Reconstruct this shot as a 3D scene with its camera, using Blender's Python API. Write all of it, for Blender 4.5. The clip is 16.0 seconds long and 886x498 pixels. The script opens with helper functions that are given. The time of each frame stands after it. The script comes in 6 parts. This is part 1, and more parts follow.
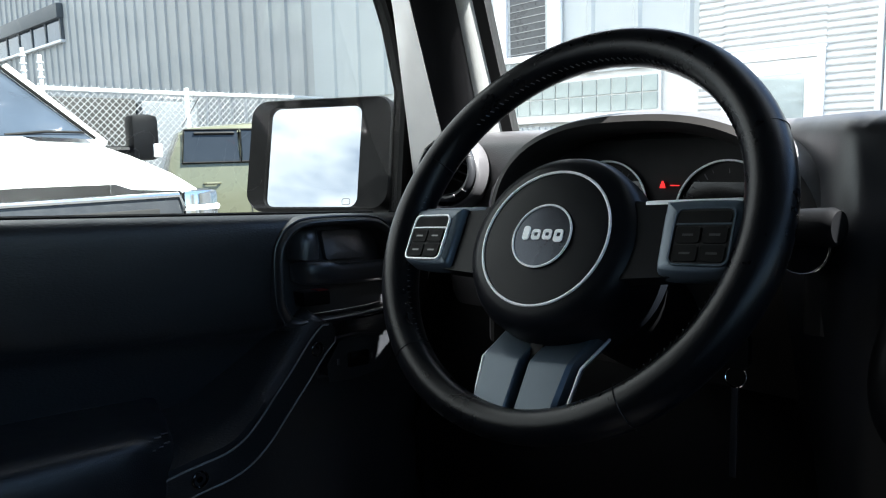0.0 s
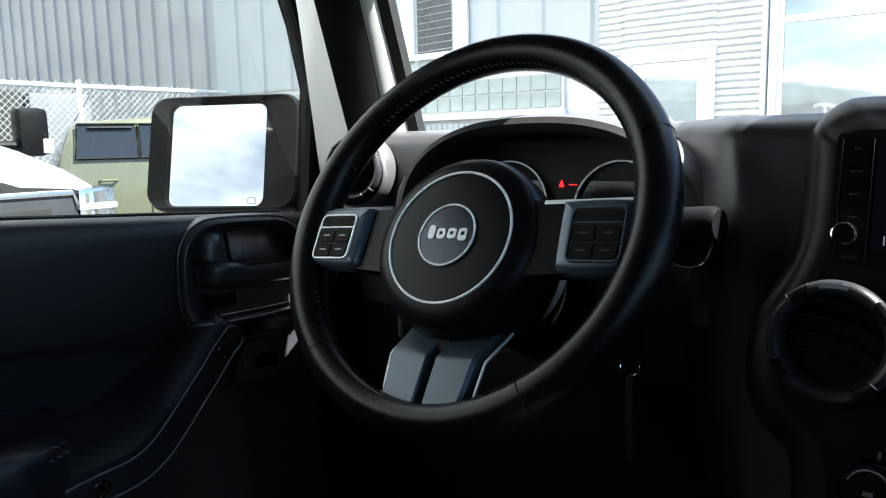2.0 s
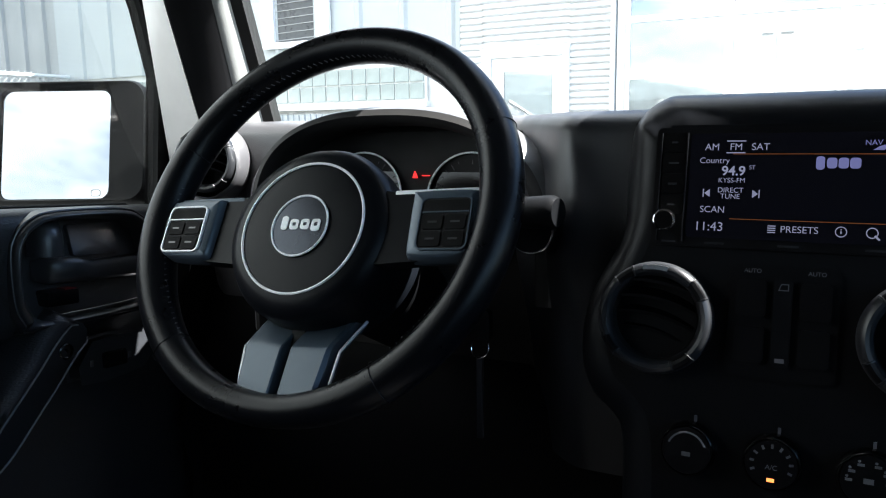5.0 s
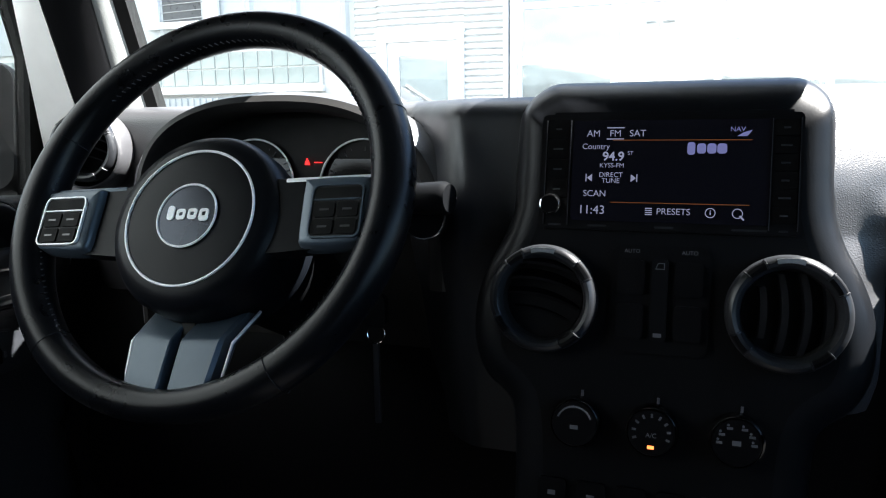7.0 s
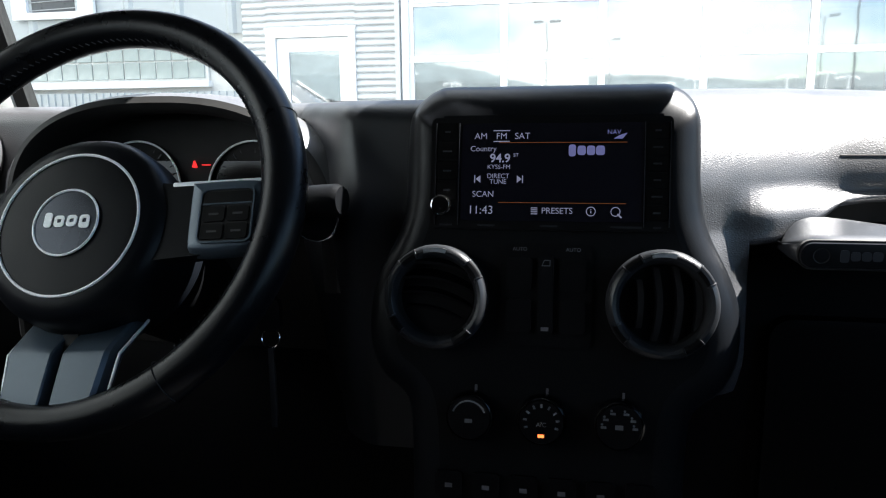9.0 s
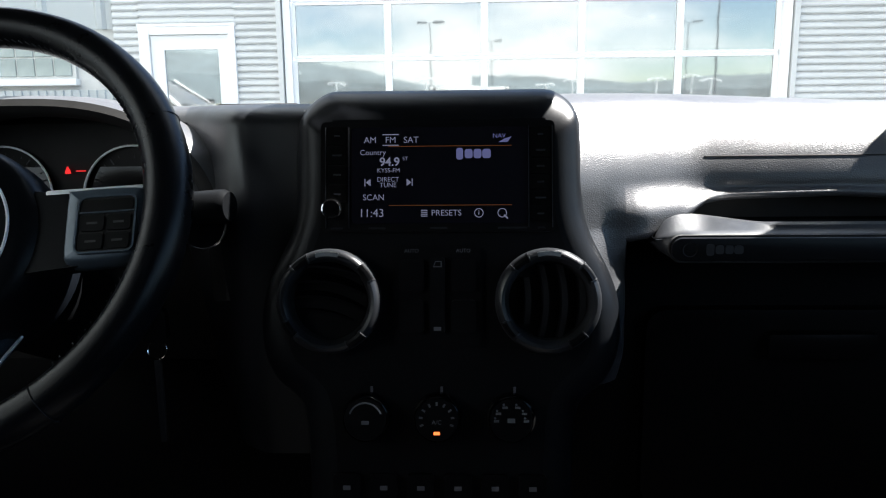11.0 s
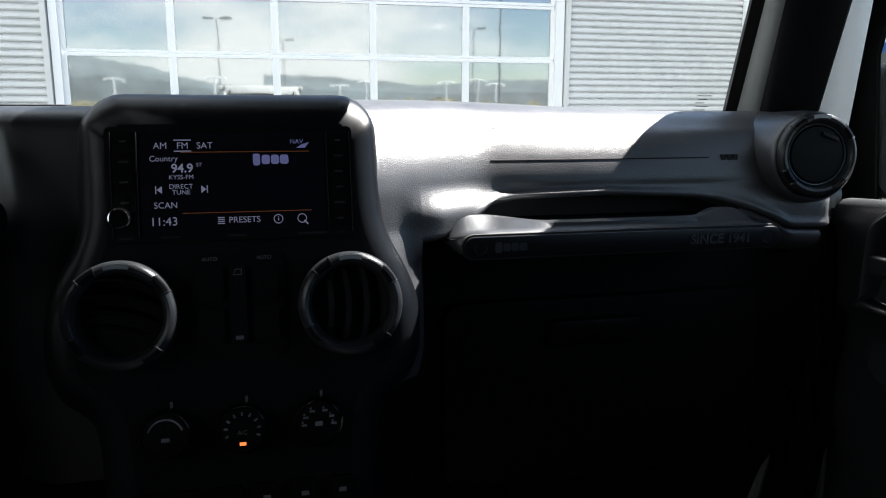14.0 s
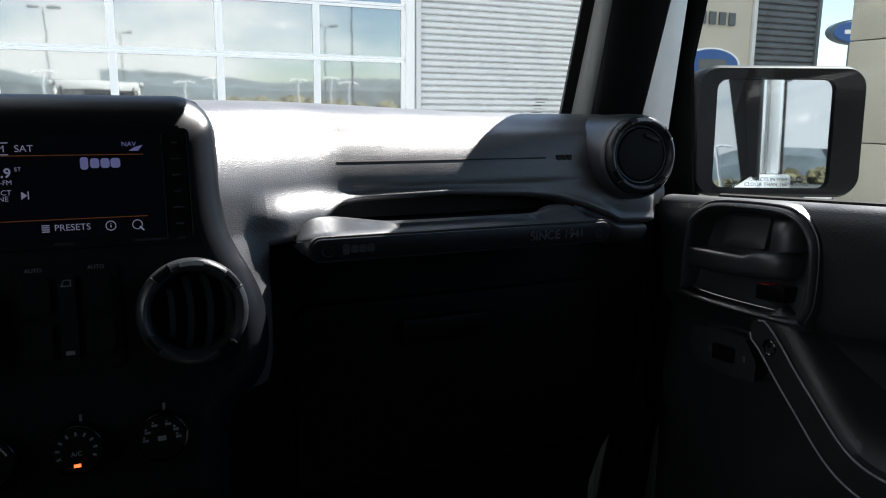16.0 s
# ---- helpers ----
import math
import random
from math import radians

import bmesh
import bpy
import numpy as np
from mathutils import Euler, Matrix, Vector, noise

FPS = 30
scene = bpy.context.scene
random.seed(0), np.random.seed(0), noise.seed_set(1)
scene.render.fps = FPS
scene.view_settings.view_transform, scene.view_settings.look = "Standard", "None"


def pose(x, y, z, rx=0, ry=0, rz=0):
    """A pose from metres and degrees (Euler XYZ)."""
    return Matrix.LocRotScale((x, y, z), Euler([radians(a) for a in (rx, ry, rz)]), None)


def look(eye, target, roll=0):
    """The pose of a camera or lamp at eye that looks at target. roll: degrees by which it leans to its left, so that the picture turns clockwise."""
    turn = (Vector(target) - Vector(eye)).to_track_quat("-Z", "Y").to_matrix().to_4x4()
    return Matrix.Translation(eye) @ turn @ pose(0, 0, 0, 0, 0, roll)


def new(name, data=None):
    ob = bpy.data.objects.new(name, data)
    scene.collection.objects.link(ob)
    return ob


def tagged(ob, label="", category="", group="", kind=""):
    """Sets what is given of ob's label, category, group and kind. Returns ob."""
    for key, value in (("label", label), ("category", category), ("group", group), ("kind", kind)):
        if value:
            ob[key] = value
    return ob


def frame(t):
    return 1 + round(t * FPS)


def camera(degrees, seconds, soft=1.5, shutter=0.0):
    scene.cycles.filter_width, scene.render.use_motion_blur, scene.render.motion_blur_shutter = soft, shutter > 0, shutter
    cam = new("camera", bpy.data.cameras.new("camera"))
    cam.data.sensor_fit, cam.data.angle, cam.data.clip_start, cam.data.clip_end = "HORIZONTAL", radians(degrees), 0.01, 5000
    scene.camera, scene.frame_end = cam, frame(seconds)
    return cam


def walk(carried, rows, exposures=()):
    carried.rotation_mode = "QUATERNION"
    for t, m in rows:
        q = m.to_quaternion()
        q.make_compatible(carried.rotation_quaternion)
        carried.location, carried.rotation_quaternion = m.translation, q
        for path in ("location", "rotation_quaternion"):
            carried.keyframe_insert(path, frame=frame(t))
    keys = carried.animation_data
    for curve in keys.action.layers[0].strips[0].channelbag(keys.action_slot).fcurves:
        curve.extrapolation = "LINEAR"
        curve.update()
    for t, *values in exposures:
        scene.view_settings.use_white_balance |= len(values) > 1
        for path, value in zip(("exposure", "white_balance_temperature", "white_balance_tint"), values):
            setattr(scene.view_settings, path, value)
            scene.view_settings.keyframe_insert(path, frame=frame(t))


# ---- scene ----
cam = camera(61.5, 16.0, soft=1.1)
PATH = [
    (0, (-0.01, 0.031, 1.391), (-1.389, 1.456, 1.13), -1.5),
    (0.5, (-0.008, 0.027, 1.392), (-1.341, 1.495, 1.125), -1.4),
    (1, (-0.005, 0.027, 1.393), (-1.294, 1.532, 1.121), -1.4),
    (1.5, (-0.003, 0.025, 1.394), (-1.244, 1.569, 1.119), -1.4),
    (2, (0.0, 0.024, 1.395), (-1.195, 1.604, 1.118), -1.3),
    (2.5, (0.003, 0.023, 1.396), (-1.143, 1.638, 1.116), -1.3),
    (3, (0.006, 0.022, 1.397), (-1.09, 1.671, 1.114), -1.3),
    (3.5, (0.008, 0.02, 1.397), (-1.037, 1.701, 1.109), -1.3),
    (4, (0.011, 0.022, 1.396), (-0.985, 1.731, 1.102), -1.2),
    (6.3, (0.021, 0.015, 1.395), (-0.712, 1.846, 1.062), -0.8),
    (6.5, (0.021, 0.019, 1.396), (-0.685, 1.858, 1.055), -0.9),
    (7, (0.024, 0.017, 1.397), (-0.619, 1.878, 1.047), -0.8),
    (7.5, (0.025, 0.014, 1.399), (-0.552, 1.896, 1.042), -0.8),
    (8, (0.026, 0.012, 1.4), (-0.485, 1.912, 1.041), -0.8),
    (8.5, (0.027, 0.01, 1.401), (-0.416, 1.927, 1.041), -0.7),
    (9, (0.029, 0.009, 1.402), (-0.346, 1.94, 1.04), -0.7),
    (11.5, (0.027, 0.0, 1.406), (0.024, 1.967, 1.04), -0.5),
    (12, (0.026, -0.002, 1.407), (0.103, 1.962, 1.04), -0.3),
    (12.5, (0.026, -0.006, 1.409), (0.189, 1.953, 1.041), -0.2),
    (13, (0.026, -0.008, 1.409), (0.283, 1.942, 1.043), -0.0),
    (13.5, (0.026, -0.009, 1.41), (0.379, 1.925, 1.044), 0.0),
    (14, (0.026, -0.01, 1.41), (0.475, 1.904, 1.044), 0.1),
    (14.5, (0.03, -0.012, 1.411), (0.562, 1.881, 1.043), 0.3),
    (15, (0.031, -0.014, 1.412), (0.65, 1.852, 1.044), 0.3),
    (15.5, (0.032, -0.016, 1.412), (0.743, 1.817, 1.045), 0.4),
    (16, (0.033, -0.018, 1.413), (0.841, 1.774, 1.046), 0.5),
]
EXPOSURES = [(t, e, 6450, 10) for t, e in ((0, 3.26), (4, 3.36), (6.5, 3.57), (8, 3.37), (9, 3.13), (11.5, 2.74), (13, 2.59), (16, 2.49))]
walk(cam, [(t, look(eye, target, roll)) for t, eye, target, roll in PATH], EXPOSURES)

# ---- daylight: late morning sun from ahead and to the right ----
SUN_EL, SUN_AZ = radians(53.4), radians(70.3)
world = bpy.data.worlds.new("sky")
scene.world = world
world.use_nodes = True
wn, wl = world.node_tree.nodes, world.node_tree.links
sky = wn.new("ShaderNodeTexSky")
sky.sky_type = "NISHITA"
sky.sun_disc = False
sky.sun_elevation, sky.sun_rotation = SUN_EL, SUN_AZ
sky.dust_density, sky.altitude = 0.15, 900
# thin clouds over the blue
coord = wn.new("ShaderNodeTexCoord")
cmap = wn.new("ShaderNodeMapping")
cmap.inputs["Scale"].default_value = (1.6, 1.6, 4.0)
wl.new(coord.outputs["Generated"], cmap.inputs["Vector"])
cnoise = wn.new("ShaderNodeTexNoise")
cnoise.inputs["Scale"].default_value = 2.2
cnoise.inputs["Detail"].default_value = 7
cnoise.inputs["Roughness"].default_value = 0.55
wl.new(cmap.outputs["Vector"], cnoise.inputs["Vector"])
cramp = wn.new("ShaderNodeValToRGB")
cramp.color_ramp.elements[0].position = 0.56
cramp.color_ramp.elements[1].position = 0.78
# more cloud higher up and to the rear left
cdot = wn.new("ShaderNodeVectorMath")
cdot.operation = "DOT_PRODUCT"
cdot.inputs[1].default_value = (-0.60, -0.36, 0.62)
wl.new(coord.outputs["Generated"], cdot.inputs[0])
cbias = wn.new("ShaderNodeMath")
cbias.operation = "MULTIPLY_ADD"
cbias.inputs[1].default_value = 0.38
wl.new(cdot.outputs["Value"], cbias.inputs[0])
wl.new(cnoise.outputs["Fac"], cbias.inputs[2])
wl.new(cbias.outputs[0], cramp.inputs["Fac"])
cmix = wn.new("ShaderNodeMixRGB")
cmix.inputs["Color2"].default_value = (9.6, 9.6, 9.7, 1)
wl.new(cramp.outputs["Color"], cmix.inputs["Fac"])
wl.new(sky.outputs["Color"], cmix.inputs["Color1"])
wl.new(cmix.outputs["Color"], wn["Background"].inputs["Color"])
wn["Background"].inputs["Strength"].default_value = 0.05
SUN_WAY = Vector((math.sin(SUN_AZ) * math.cos(SUN_EL), math.cos(SUN_AZ) * math.cos(SUN_EL), math.sin(SUN_EL)))
sun_data = bpy.data.lights.new("sun", "SUN")
sun_data.energy, sun_data.angle, sun_data.color = 5.0, radians(0.5), (1.0, 0.97, 0.93)
sun = new("sun", sun_data)
sun.matrix_world = look(SUN_WAY * 30, (0, 0, 0))


# ---- materials ----
def material(name, color, rough=0.5, metal=0.0, var=0.15, scale=30.0, bump=0.0, bump_scale=200.0, bump_kind="noise",
             coat=0.0, spec=0.5, vector="Object", stretch=(1, 1, 1), dust=None):
    """A surface with two scales of uneven colour, uneven gloss and fine relief."""
    m = bpy.data.materials.new(name)
    m.use_nodes = True
    n, l = m.node_tree.nodes, m.node_tree.links
    b = n["Principled BSDF"]
    tc = n.new("ShaderNodeTexCoord")
    mp = n.new("ShaderNodeMapping")
    mp.inputs["Scale"].default_value = stretch
    l.new(tc.outputs[vector], mp.inputs["Vector"])
    big = n.new("ShaderNodeTexNoise")
    big.inputs["Scale"].default_value = scale * 0.15
    big.inputs["Detail"].default_value = 5
    fine = n.new("ShaderNodeTexNoise")
    fine.inputs["Scale"].default_value = scale
    fine.inputs["Detail"].default_value = 6
    for q in (big, fine):
        l.new(mp.outputs["Vector"], q.inputs["Vector"])
    add = n.new("ShaderNodeMath")
    add.operation = "ADD"
    l.new(big.outputs["Fac"], add.inputs[0])
    l.new(fine.outputs["Fac"], add.inputs[1])
    fac = n.new("ShaderNodeMapRange")
    fac.inputs["From Min"].default_value, fac.inputs["From Max"].default_value = 0.7, 1.3
    l.new(add.outputs[0], fac.inputs["Value"])
    mix = n.new("ShaderNodeMixRGB")
    mix.inputs["Color1"].default_value = (*[c * (1 - var) for c in color], 1)
    mix.inputs["Color2"].default_value = (*(dust or [min(1, c * (1 + var)) for c in color]), 1)
    l.new(fac.outputs["Result"], mix.inputs["Fac"])
    l.new(mix.outputs["Color"], b.inputs["Base Color"])
    rr = n.new("ShaderNodeMapRange")
    rr.inputs["To Min"].default_value, rr.inputs["To Max"].default_value = max(0.02, rough * 0.85), min(1, rough * 1.15)
    l.new(fac.outputs["Result"], rr.inputs["Value"])
    l.new(rr.outputs["Result"], b.inputs["Roughness"])
    b.inputs["Metallic"].default_value = metal
    b.inputs["Coat Weight"].default_value = coat
    b.inputs["Specular IOR Level"].default_value = spec
    if bump:
        if bump_kind == "grain":
            tex = n.new("ShaderNodeTexVoronoi")
            tex.feature = "DISTANCE_TO_EDGE"
            out = tex.outputs["Distance"]
        else:
            tex = n.new("ShaderNodeTexNoise")
            out = tex.outputs["Fac"]
        tex.inputs["Scale"].default_value = bump_scale
        l.new(mp.outputs["Vector"], tex.inputs["Vector"])
        bp = n.new("ShaderNodeBump")
        bp.inputs["Strength"].default_value = bump
        bp.inputs["Distance"].default_value = 0.3 / bump_scale
        l.new(out, bp.inputs["Height"])
        l.new(bp.outputs["Normal"], b.inputs["Normal"])
    return m


def glow(name, color, strength):
    m = bpy.data.materials.new(name)
    m.use_nodes = True
    b = m.node_tree.nodes["Principled BSDF"]
    b.inputs["Base Color"].default_value = (*[c * 0.1 for c in color], 1)
    b.inputs["Emission Color"].default_value = (*color, 1)
    b.inputs["Emission Strength"].default_value = strength
    return m


def pane(name, tint=(0.9, 0.93, 0.92), ior=1.45, dirt=0.0):
    """A thin pane: clear, tinted, glossy by Fresnel, with a film of dust."""
    m = bpy.data.materials.new(name)
    m.use_nodes = True
    n, l = m.node_tree.nodes, m.node_tree.links
    n.remove(n["Principled BSDF"])
    out = n["Material Output"]
    clear = n.new("ShaderNodeBsdfTransparent")
    clear.inputs["Color"].default_value = (*tint, 1)
    gloss = n.new("ShaderNodeBsdfGlossy")
    gloss.inputs["Roughness"].default_value = 0.01
    fres = n.new("ShaderNodeFresnel")
    fres.inputs["IOR"].default_value = ior
    mix = n.new("ShaderNodeMixShader")
    l.new(fres.outputs[0], mix.inputs[0])
    l.new(clear.outputs[0], mix.inputs[1])
    l.new(gloss.outputs[0], mix.inputs[2])
    last = mix
    if dirt:
        film = n.new("ShaderNodeBsdfDiffuse")
        film.inputs["Color"].default_value = (0.6, 0.6, 0.58, 1)
        noise_tex = n.new("ShaderNodeTexNoise")
        noise_tex.inputs["Scale"].default_value = 6
        noise_tex.inputs["Detail"].default_value = 8
        tc = n.new("ShaderNodeTexCoord")
        l.new(tc.outputs["Object"], noise_tex.inputs["Vector"])
        amount = n.new("ShaderNodeMapRange")
        amount.inputs["From Min"].default_value, amount.inputs["From Max"].default_value = 0.35, 0.75
        amount.inputs["To Max"].default_value = dirt
        l.new(noise_tex.outputs["Fac"], amount.inputs["Value"])
        mix2 = n.new("ShaderNodeMixShader")
        l.new(amount.outputs["Result"], mix2.inputs[0])
        l.new(mix.outputs[0], mix2.inputs[1])
        l.new(film.outputs[0], mix2.inputs[2])
        last = mix2
    l.new(last.outputs[0], out.inputs["Surface"])
    return m


M_PAD = material("soft_dash_vinyl", (0.051, 0.052, 0.056), 0.36, var=0.1, scale=40, bump=0.55, bump_scale=520, bump_kind="grain", spec=0.75, stretch=(0.8, 1, 1.2))
M_PAD.node_tree.nodes["Principled BSDF"].inputs["Sheen Weight"].default_value = 0.02
M_PAD.node_tree.nodes["Principled BSDF"].inputs["Sheen Roughness"].default_value = 0.35
M_PLASTIC = material("black_moulded_plastic", (0.0026, 0.0028, 0.0034), 0.5, var=0.15, scale=60, bump=0.15, bump_scale=900, spec=0.11)
M_SMOOTH = material("smooth_black_plastic", (0.0028, 0.0029, 0.0034), 0.34, var=0.1, scale=40, spec=0.18)
M_GLOSS = material("gloss_black_plastic", (0.004, 0.004, 0.004), 0.12, var=0.1, scale=40, spec=0.4)
M_LEATHER = material("black_leather", (0.0034, 0.0042, 0.0058), 0.30, var=0.2, scale=80, bump=0.25, bump_scale=700, bump_kind="grain", spec=0.22)
M_ARMREST = material("armrest_leather", (0.016, 0.018, 0.0215), 0.36, var=0.2, scale=80, bump=0.35, bump_scale=520, bump_kind="grain", spec=0.5)
M_STITCH = material("dark_thread", (0.07, 0.072, 0.076), 0.8, var=0.2, scale=300)
M_SATIN = material("satin_grey_plastic", (0.072, 0.098, 0.123), 0.34, metal=0.3, var=0.06, scale=90)
M_RING = material("satin_dark_trim", (0.017, 0.0185, 0.021), 0.32, var=0.15, scale=90, spec=0.4)
M_CHROME = material("chrome", (0.75, 0.76, 0.78), 0.1, metal=1.0, var=0.04, scale=50)
M_SILVER = material("bright_silver_trim", (0.93, 0.95, 0.97), 0.3, metal=0.1, var=0.03, scale=60)
M_DASHSIDE = material("smooth_dash_vinyl", (0.0080, 0.0100, 0.0135), 0.40, var=0.1, scale=40, bump=0.2, bump_scale=600, spec=0.95)
M_STACK = material("black_stack_plastic", (0.0034, 0.0038, 0.0045), 0.45, var=0.1, scale=40, bump=0.15, bump_scale=700, spec=0.12)
M_HOODTRIM = material("satin_hood_plastic", (0.0038, 0.0045, 0.0058), 0.34, var=0.1, scale=40, bump=0.12, bump_scale=700, spec=0.24)
M_HOUSING = material("mirror_shell", (0.0016, 0.0016, 0.0017), 0.5, var=0.2, scale=60, spec=0.12)
M_BAR = material("grab_bar_plastic", (0.0205, 0.0225, 0.026), 0.36, var=0.12, scale=60, bump=0.12, bump_scale=800, spec=0.72)
M_INSERT = material("satin_insert", (0.0045, 0.0052, 0.0065), 0.34, var=0.12, scale=60, bump=0.12, bump_scale=800, spec=0.25)
M_EMBOSS = material("lit_emboss_grey", (0.042, 0.047, 0.054), 0.34, var=0.1, scale=90)
# pale grey for painted edge highlights and the vents' mark bars
M_EDGE = material("highlight_and_mark_grey", (0.24, 0.245, 0.25), 0.4, var=0.3, scale=120)
M_JAMB = material("door_jamb_grey", (0.08, 0.081, 0.08), 0.6, var=0.15, scale=80, bump=0.4, bump_scale=500)
M_DOOR = material("black_door_moulding", (0.0145, 0.016, 0.0185), 0.42, var=0.15, scale=60, bump=0.4, bump_scale=330, bump_kind="grain", spec=0.5, stretch=(1, 0.55, 1.3))
M_HUB = material("hub_vinyl", (0.0032, 0.0042, 0.0060), 0.38, var=0.12, scale=60, bump=0.12, bump_scale=900, spec=0.14)
M_BADGE = material("badge_face", (0.04, 0.045, 0.055), 0.25, metal=0.8, var=0.1, scale=80)
# near-black that puts shade into recesses and gaps; also plain black parts
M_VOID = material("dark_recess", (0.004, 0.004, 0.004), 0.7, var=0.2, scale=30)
M_CLOTH = material("dark_carpet", (0.012, 0.012, 0.012), 0.95, var=0.3, scale=200, bump=0.5, bump_scale=800)
M_HEAD = material("roof_shell", (0.05, 0.05, 0.05), 0.7, var=0.15, scale=60, bump=0.2, bump_scale=300)
M_WHITE = material("white_car_paint", (0.78, 0.78, 0.77), 0.25, var=0.02, scale=4, coat=0.6)
M_TRIM = material("pillar_trim_lit_grey", (0.13, 0.138, 0.134), 0.6, var=0.12, scale=60, bump=0.35, bump_scale=500)
M_POST = material("white_painted_post", (0.74, 0.74, 0.72), 0.45, var=0.06, scale=30, bump=0.1, bump_scale=400)
M_RUBBER = material("rubber_seal", (0.004, 0.004, 0.004), 0.7, var=0.2, scale=60, spec=0.15)
M_MIRROR = material("mirror_silver", (0.39, 0.42, 0.45), 0.015, metal=1.0, var=0.01, scale=5)
M_ICON = material("pale_print", (0.11, 0.115, 0.12), 0.6, var=0.1, scale=100)
M_ETCH = material("grey_etched_print", (0.11, 0.11, 0.118), 0.5, var=0.1, scale=100)
M_SCREEN = material("screen_glass", (0.006, 0.006, 0.009), 0.08, var=0.05, scale=20)
M_BLUETXT = glow("screen_text", (0.66, 0.69, 1.0), 0.027)
M_DIMTXT = glow("screen_text_dim", (0.36, 0.38, 0.85), 0.032)
M_ORANGE = glow("screen_line", (0.75, 0.22, 0.05), 0.010)
M_RED = glow("warning_lamp", (1.0, 0.03, 0.03), 0.14)
M_AMBER = glow("amber_lamp", (1.0, 0.2, 0.05), 0.3)
M_GLASS = pane("window_glass", tint=(0.58, 0.63, 0.62), ior=1.42, dirt=0.001)
M_TINT = pane("tinted_rear_glass", tint=(0.12, 0.125, 0.125))
M_SHIELD = pane("windshield_glass", tint=(0.84, 0.88, 0.86), dirt=0.004)
M_ASPHALT = material("asphalt", (0.055, 0.055, 0.056), 0.9, var=0.35, scale=60, bump=0.5, bump_scale=300, vector="Object")
M_SIDING = material("grey_metal_siding", (0.60, 0.61, 0.61), 0.5, var=0.06, scale=3)
M_DARKSID = material("blue_grey_siding", (0.34, 0.355, 0.36), 0.5, var=0.08, scale=2)
M_PALESID = material("white_metal_siding", (0.42, 0.45, 0.46), 0.5, var=0.06, scale=2)
M_FRAME = material("white_aluminium", (0.82, 0.83, 0.84), 0.4, var=0.03, scale=6)
M_BLOCK = material("glass_block", (0.30, 0.345, 0.33), 0.15, var=0.2, scale=6, coat=0.5)
M_MORTAR = material("mortar", (0.6, 0.6, 0.58), 0.9, var=0.1, scale=30)
M_CONC = material("painted_concrete", (0.6, 0.6, 0.58), 0.85, var=0.1, scale=8, bump=0.3, bump_scale=60)
M_DARKWIN = material("dark_mesh_window", (0.05, 0.055, 0.06), 0.3, var=0.3, scale=20)
M_DOORGLASS = material("reflective_glazing", (0.42, 0.43, 0.425), 0.03, metal=0.82, var=0.02, scale=2, bump=0.004, bump_scale=2.2)
M_OLIVE = material("olive_car_paint", (0.105, 0.108, 0.072), 0.28, var=0.05, scale=5, coat=0.6, metal=0.3)
M_CARGLASS = material("dark_car_glass", (0.015, 0.018, 0.022), 0.05, var=0.1, scale=5)
# blue of the reflected sky is partly painted into the base colour
M_SKYGLASS = material("sky_tinted_glass", (0.055, 0.072, 0.095), 0.06, metal=0.35, var=0.35, scale=2)
M_WIRE = material("galvanised_wire", (0.38, 0.39, 0.4), 0.4, metal=0.5, var=0.1, scale=30)
M_BEIGE = material("beige_panel", (0.5, 0.46, 0.38), 0.6, var=0.05, scale=4)
M_BLUE = material("blue_sign_face", (0.02, 0.09, 0.3), 0.35, var=0.05, scale=10)
M_DARKMETAL = material("dark_louvre_metal", (0.09, 0.1, 0.11), 0.5, var=0.1, scale=6)
M_TYRE = material("tyre_rubber", (0.02, 0.02, 0.02), 0.8, var=0.2, scale=40)
M_BARK = material("bark", (0.12, 0.1, 0.08), 0.9, var=0.3, scale=20)
M_SCRUB = material("dry_scrub", (0.135, 0.12, 0.062), 0.95, var=0.6, scale=3)
M_HILL = material("wooded_hill", (0.085, 0.105, 0.115), 0.95, var=0.5, scale=0.12)


# ---- building helpers ----
def thing(name, label, category, at=(0, 0, 0), group="", kind=""):
    ob = new(name)
    ob.empty_display_size = 0.05
    ob.matrix_world = Matrix.Translation(at) if not isinstance(at, Matrix) else at
    return tagged(ob, label, category, group, kind)


def part(name, bm, mat, parent=None, label="", smooth=True, bevel=0.0, angle=35):
    """Links a bmesh as one mesh object under a thing or part."""
    if bevel:
        edges = [e for e in bm.edges if len(e.link_faces) == 2 and e.calc_face_angle(0) > radians(angle)]
        bmesh.ops.bevel(bm, geom=edges, offset=bevel, segments=2, profile=0.6, affect="EDGES", clamp_overlap=True)
    bmesh.ops.recalc_face_normals(bm, faces=bm.faces)
    me = bpy.data.meshes.new(name)
    for f in bm.faces:
        f.smooth = smooth
    bm.to_mesh(me)
    bm.free()
    me.materials.append(mat)
    if smooth:
        me.set_sharp_from_angle(angle=radians(angle))
    ob = new(name, me)
    if parent:
        ob.parent = parent
    return tagged(ob, label)


def piece(name, me, m, parent):
    ob = new(name, me)
    ob.parent = parent
    ob.matrix_basis = m
    return ob


def BM():
    return bmesh.new()


def box(bm, lo, hi, m=None):
    r = bmesh.ops.create_cube(bm, size=1)["verts"]
    for v in r:
        v.co = Vector([lo[i] + (v.co[i] + 0.5) * (hi[i] - lo[i]) for i in range(3)])
        if m:
            v.co = m @ v.co
    return bm


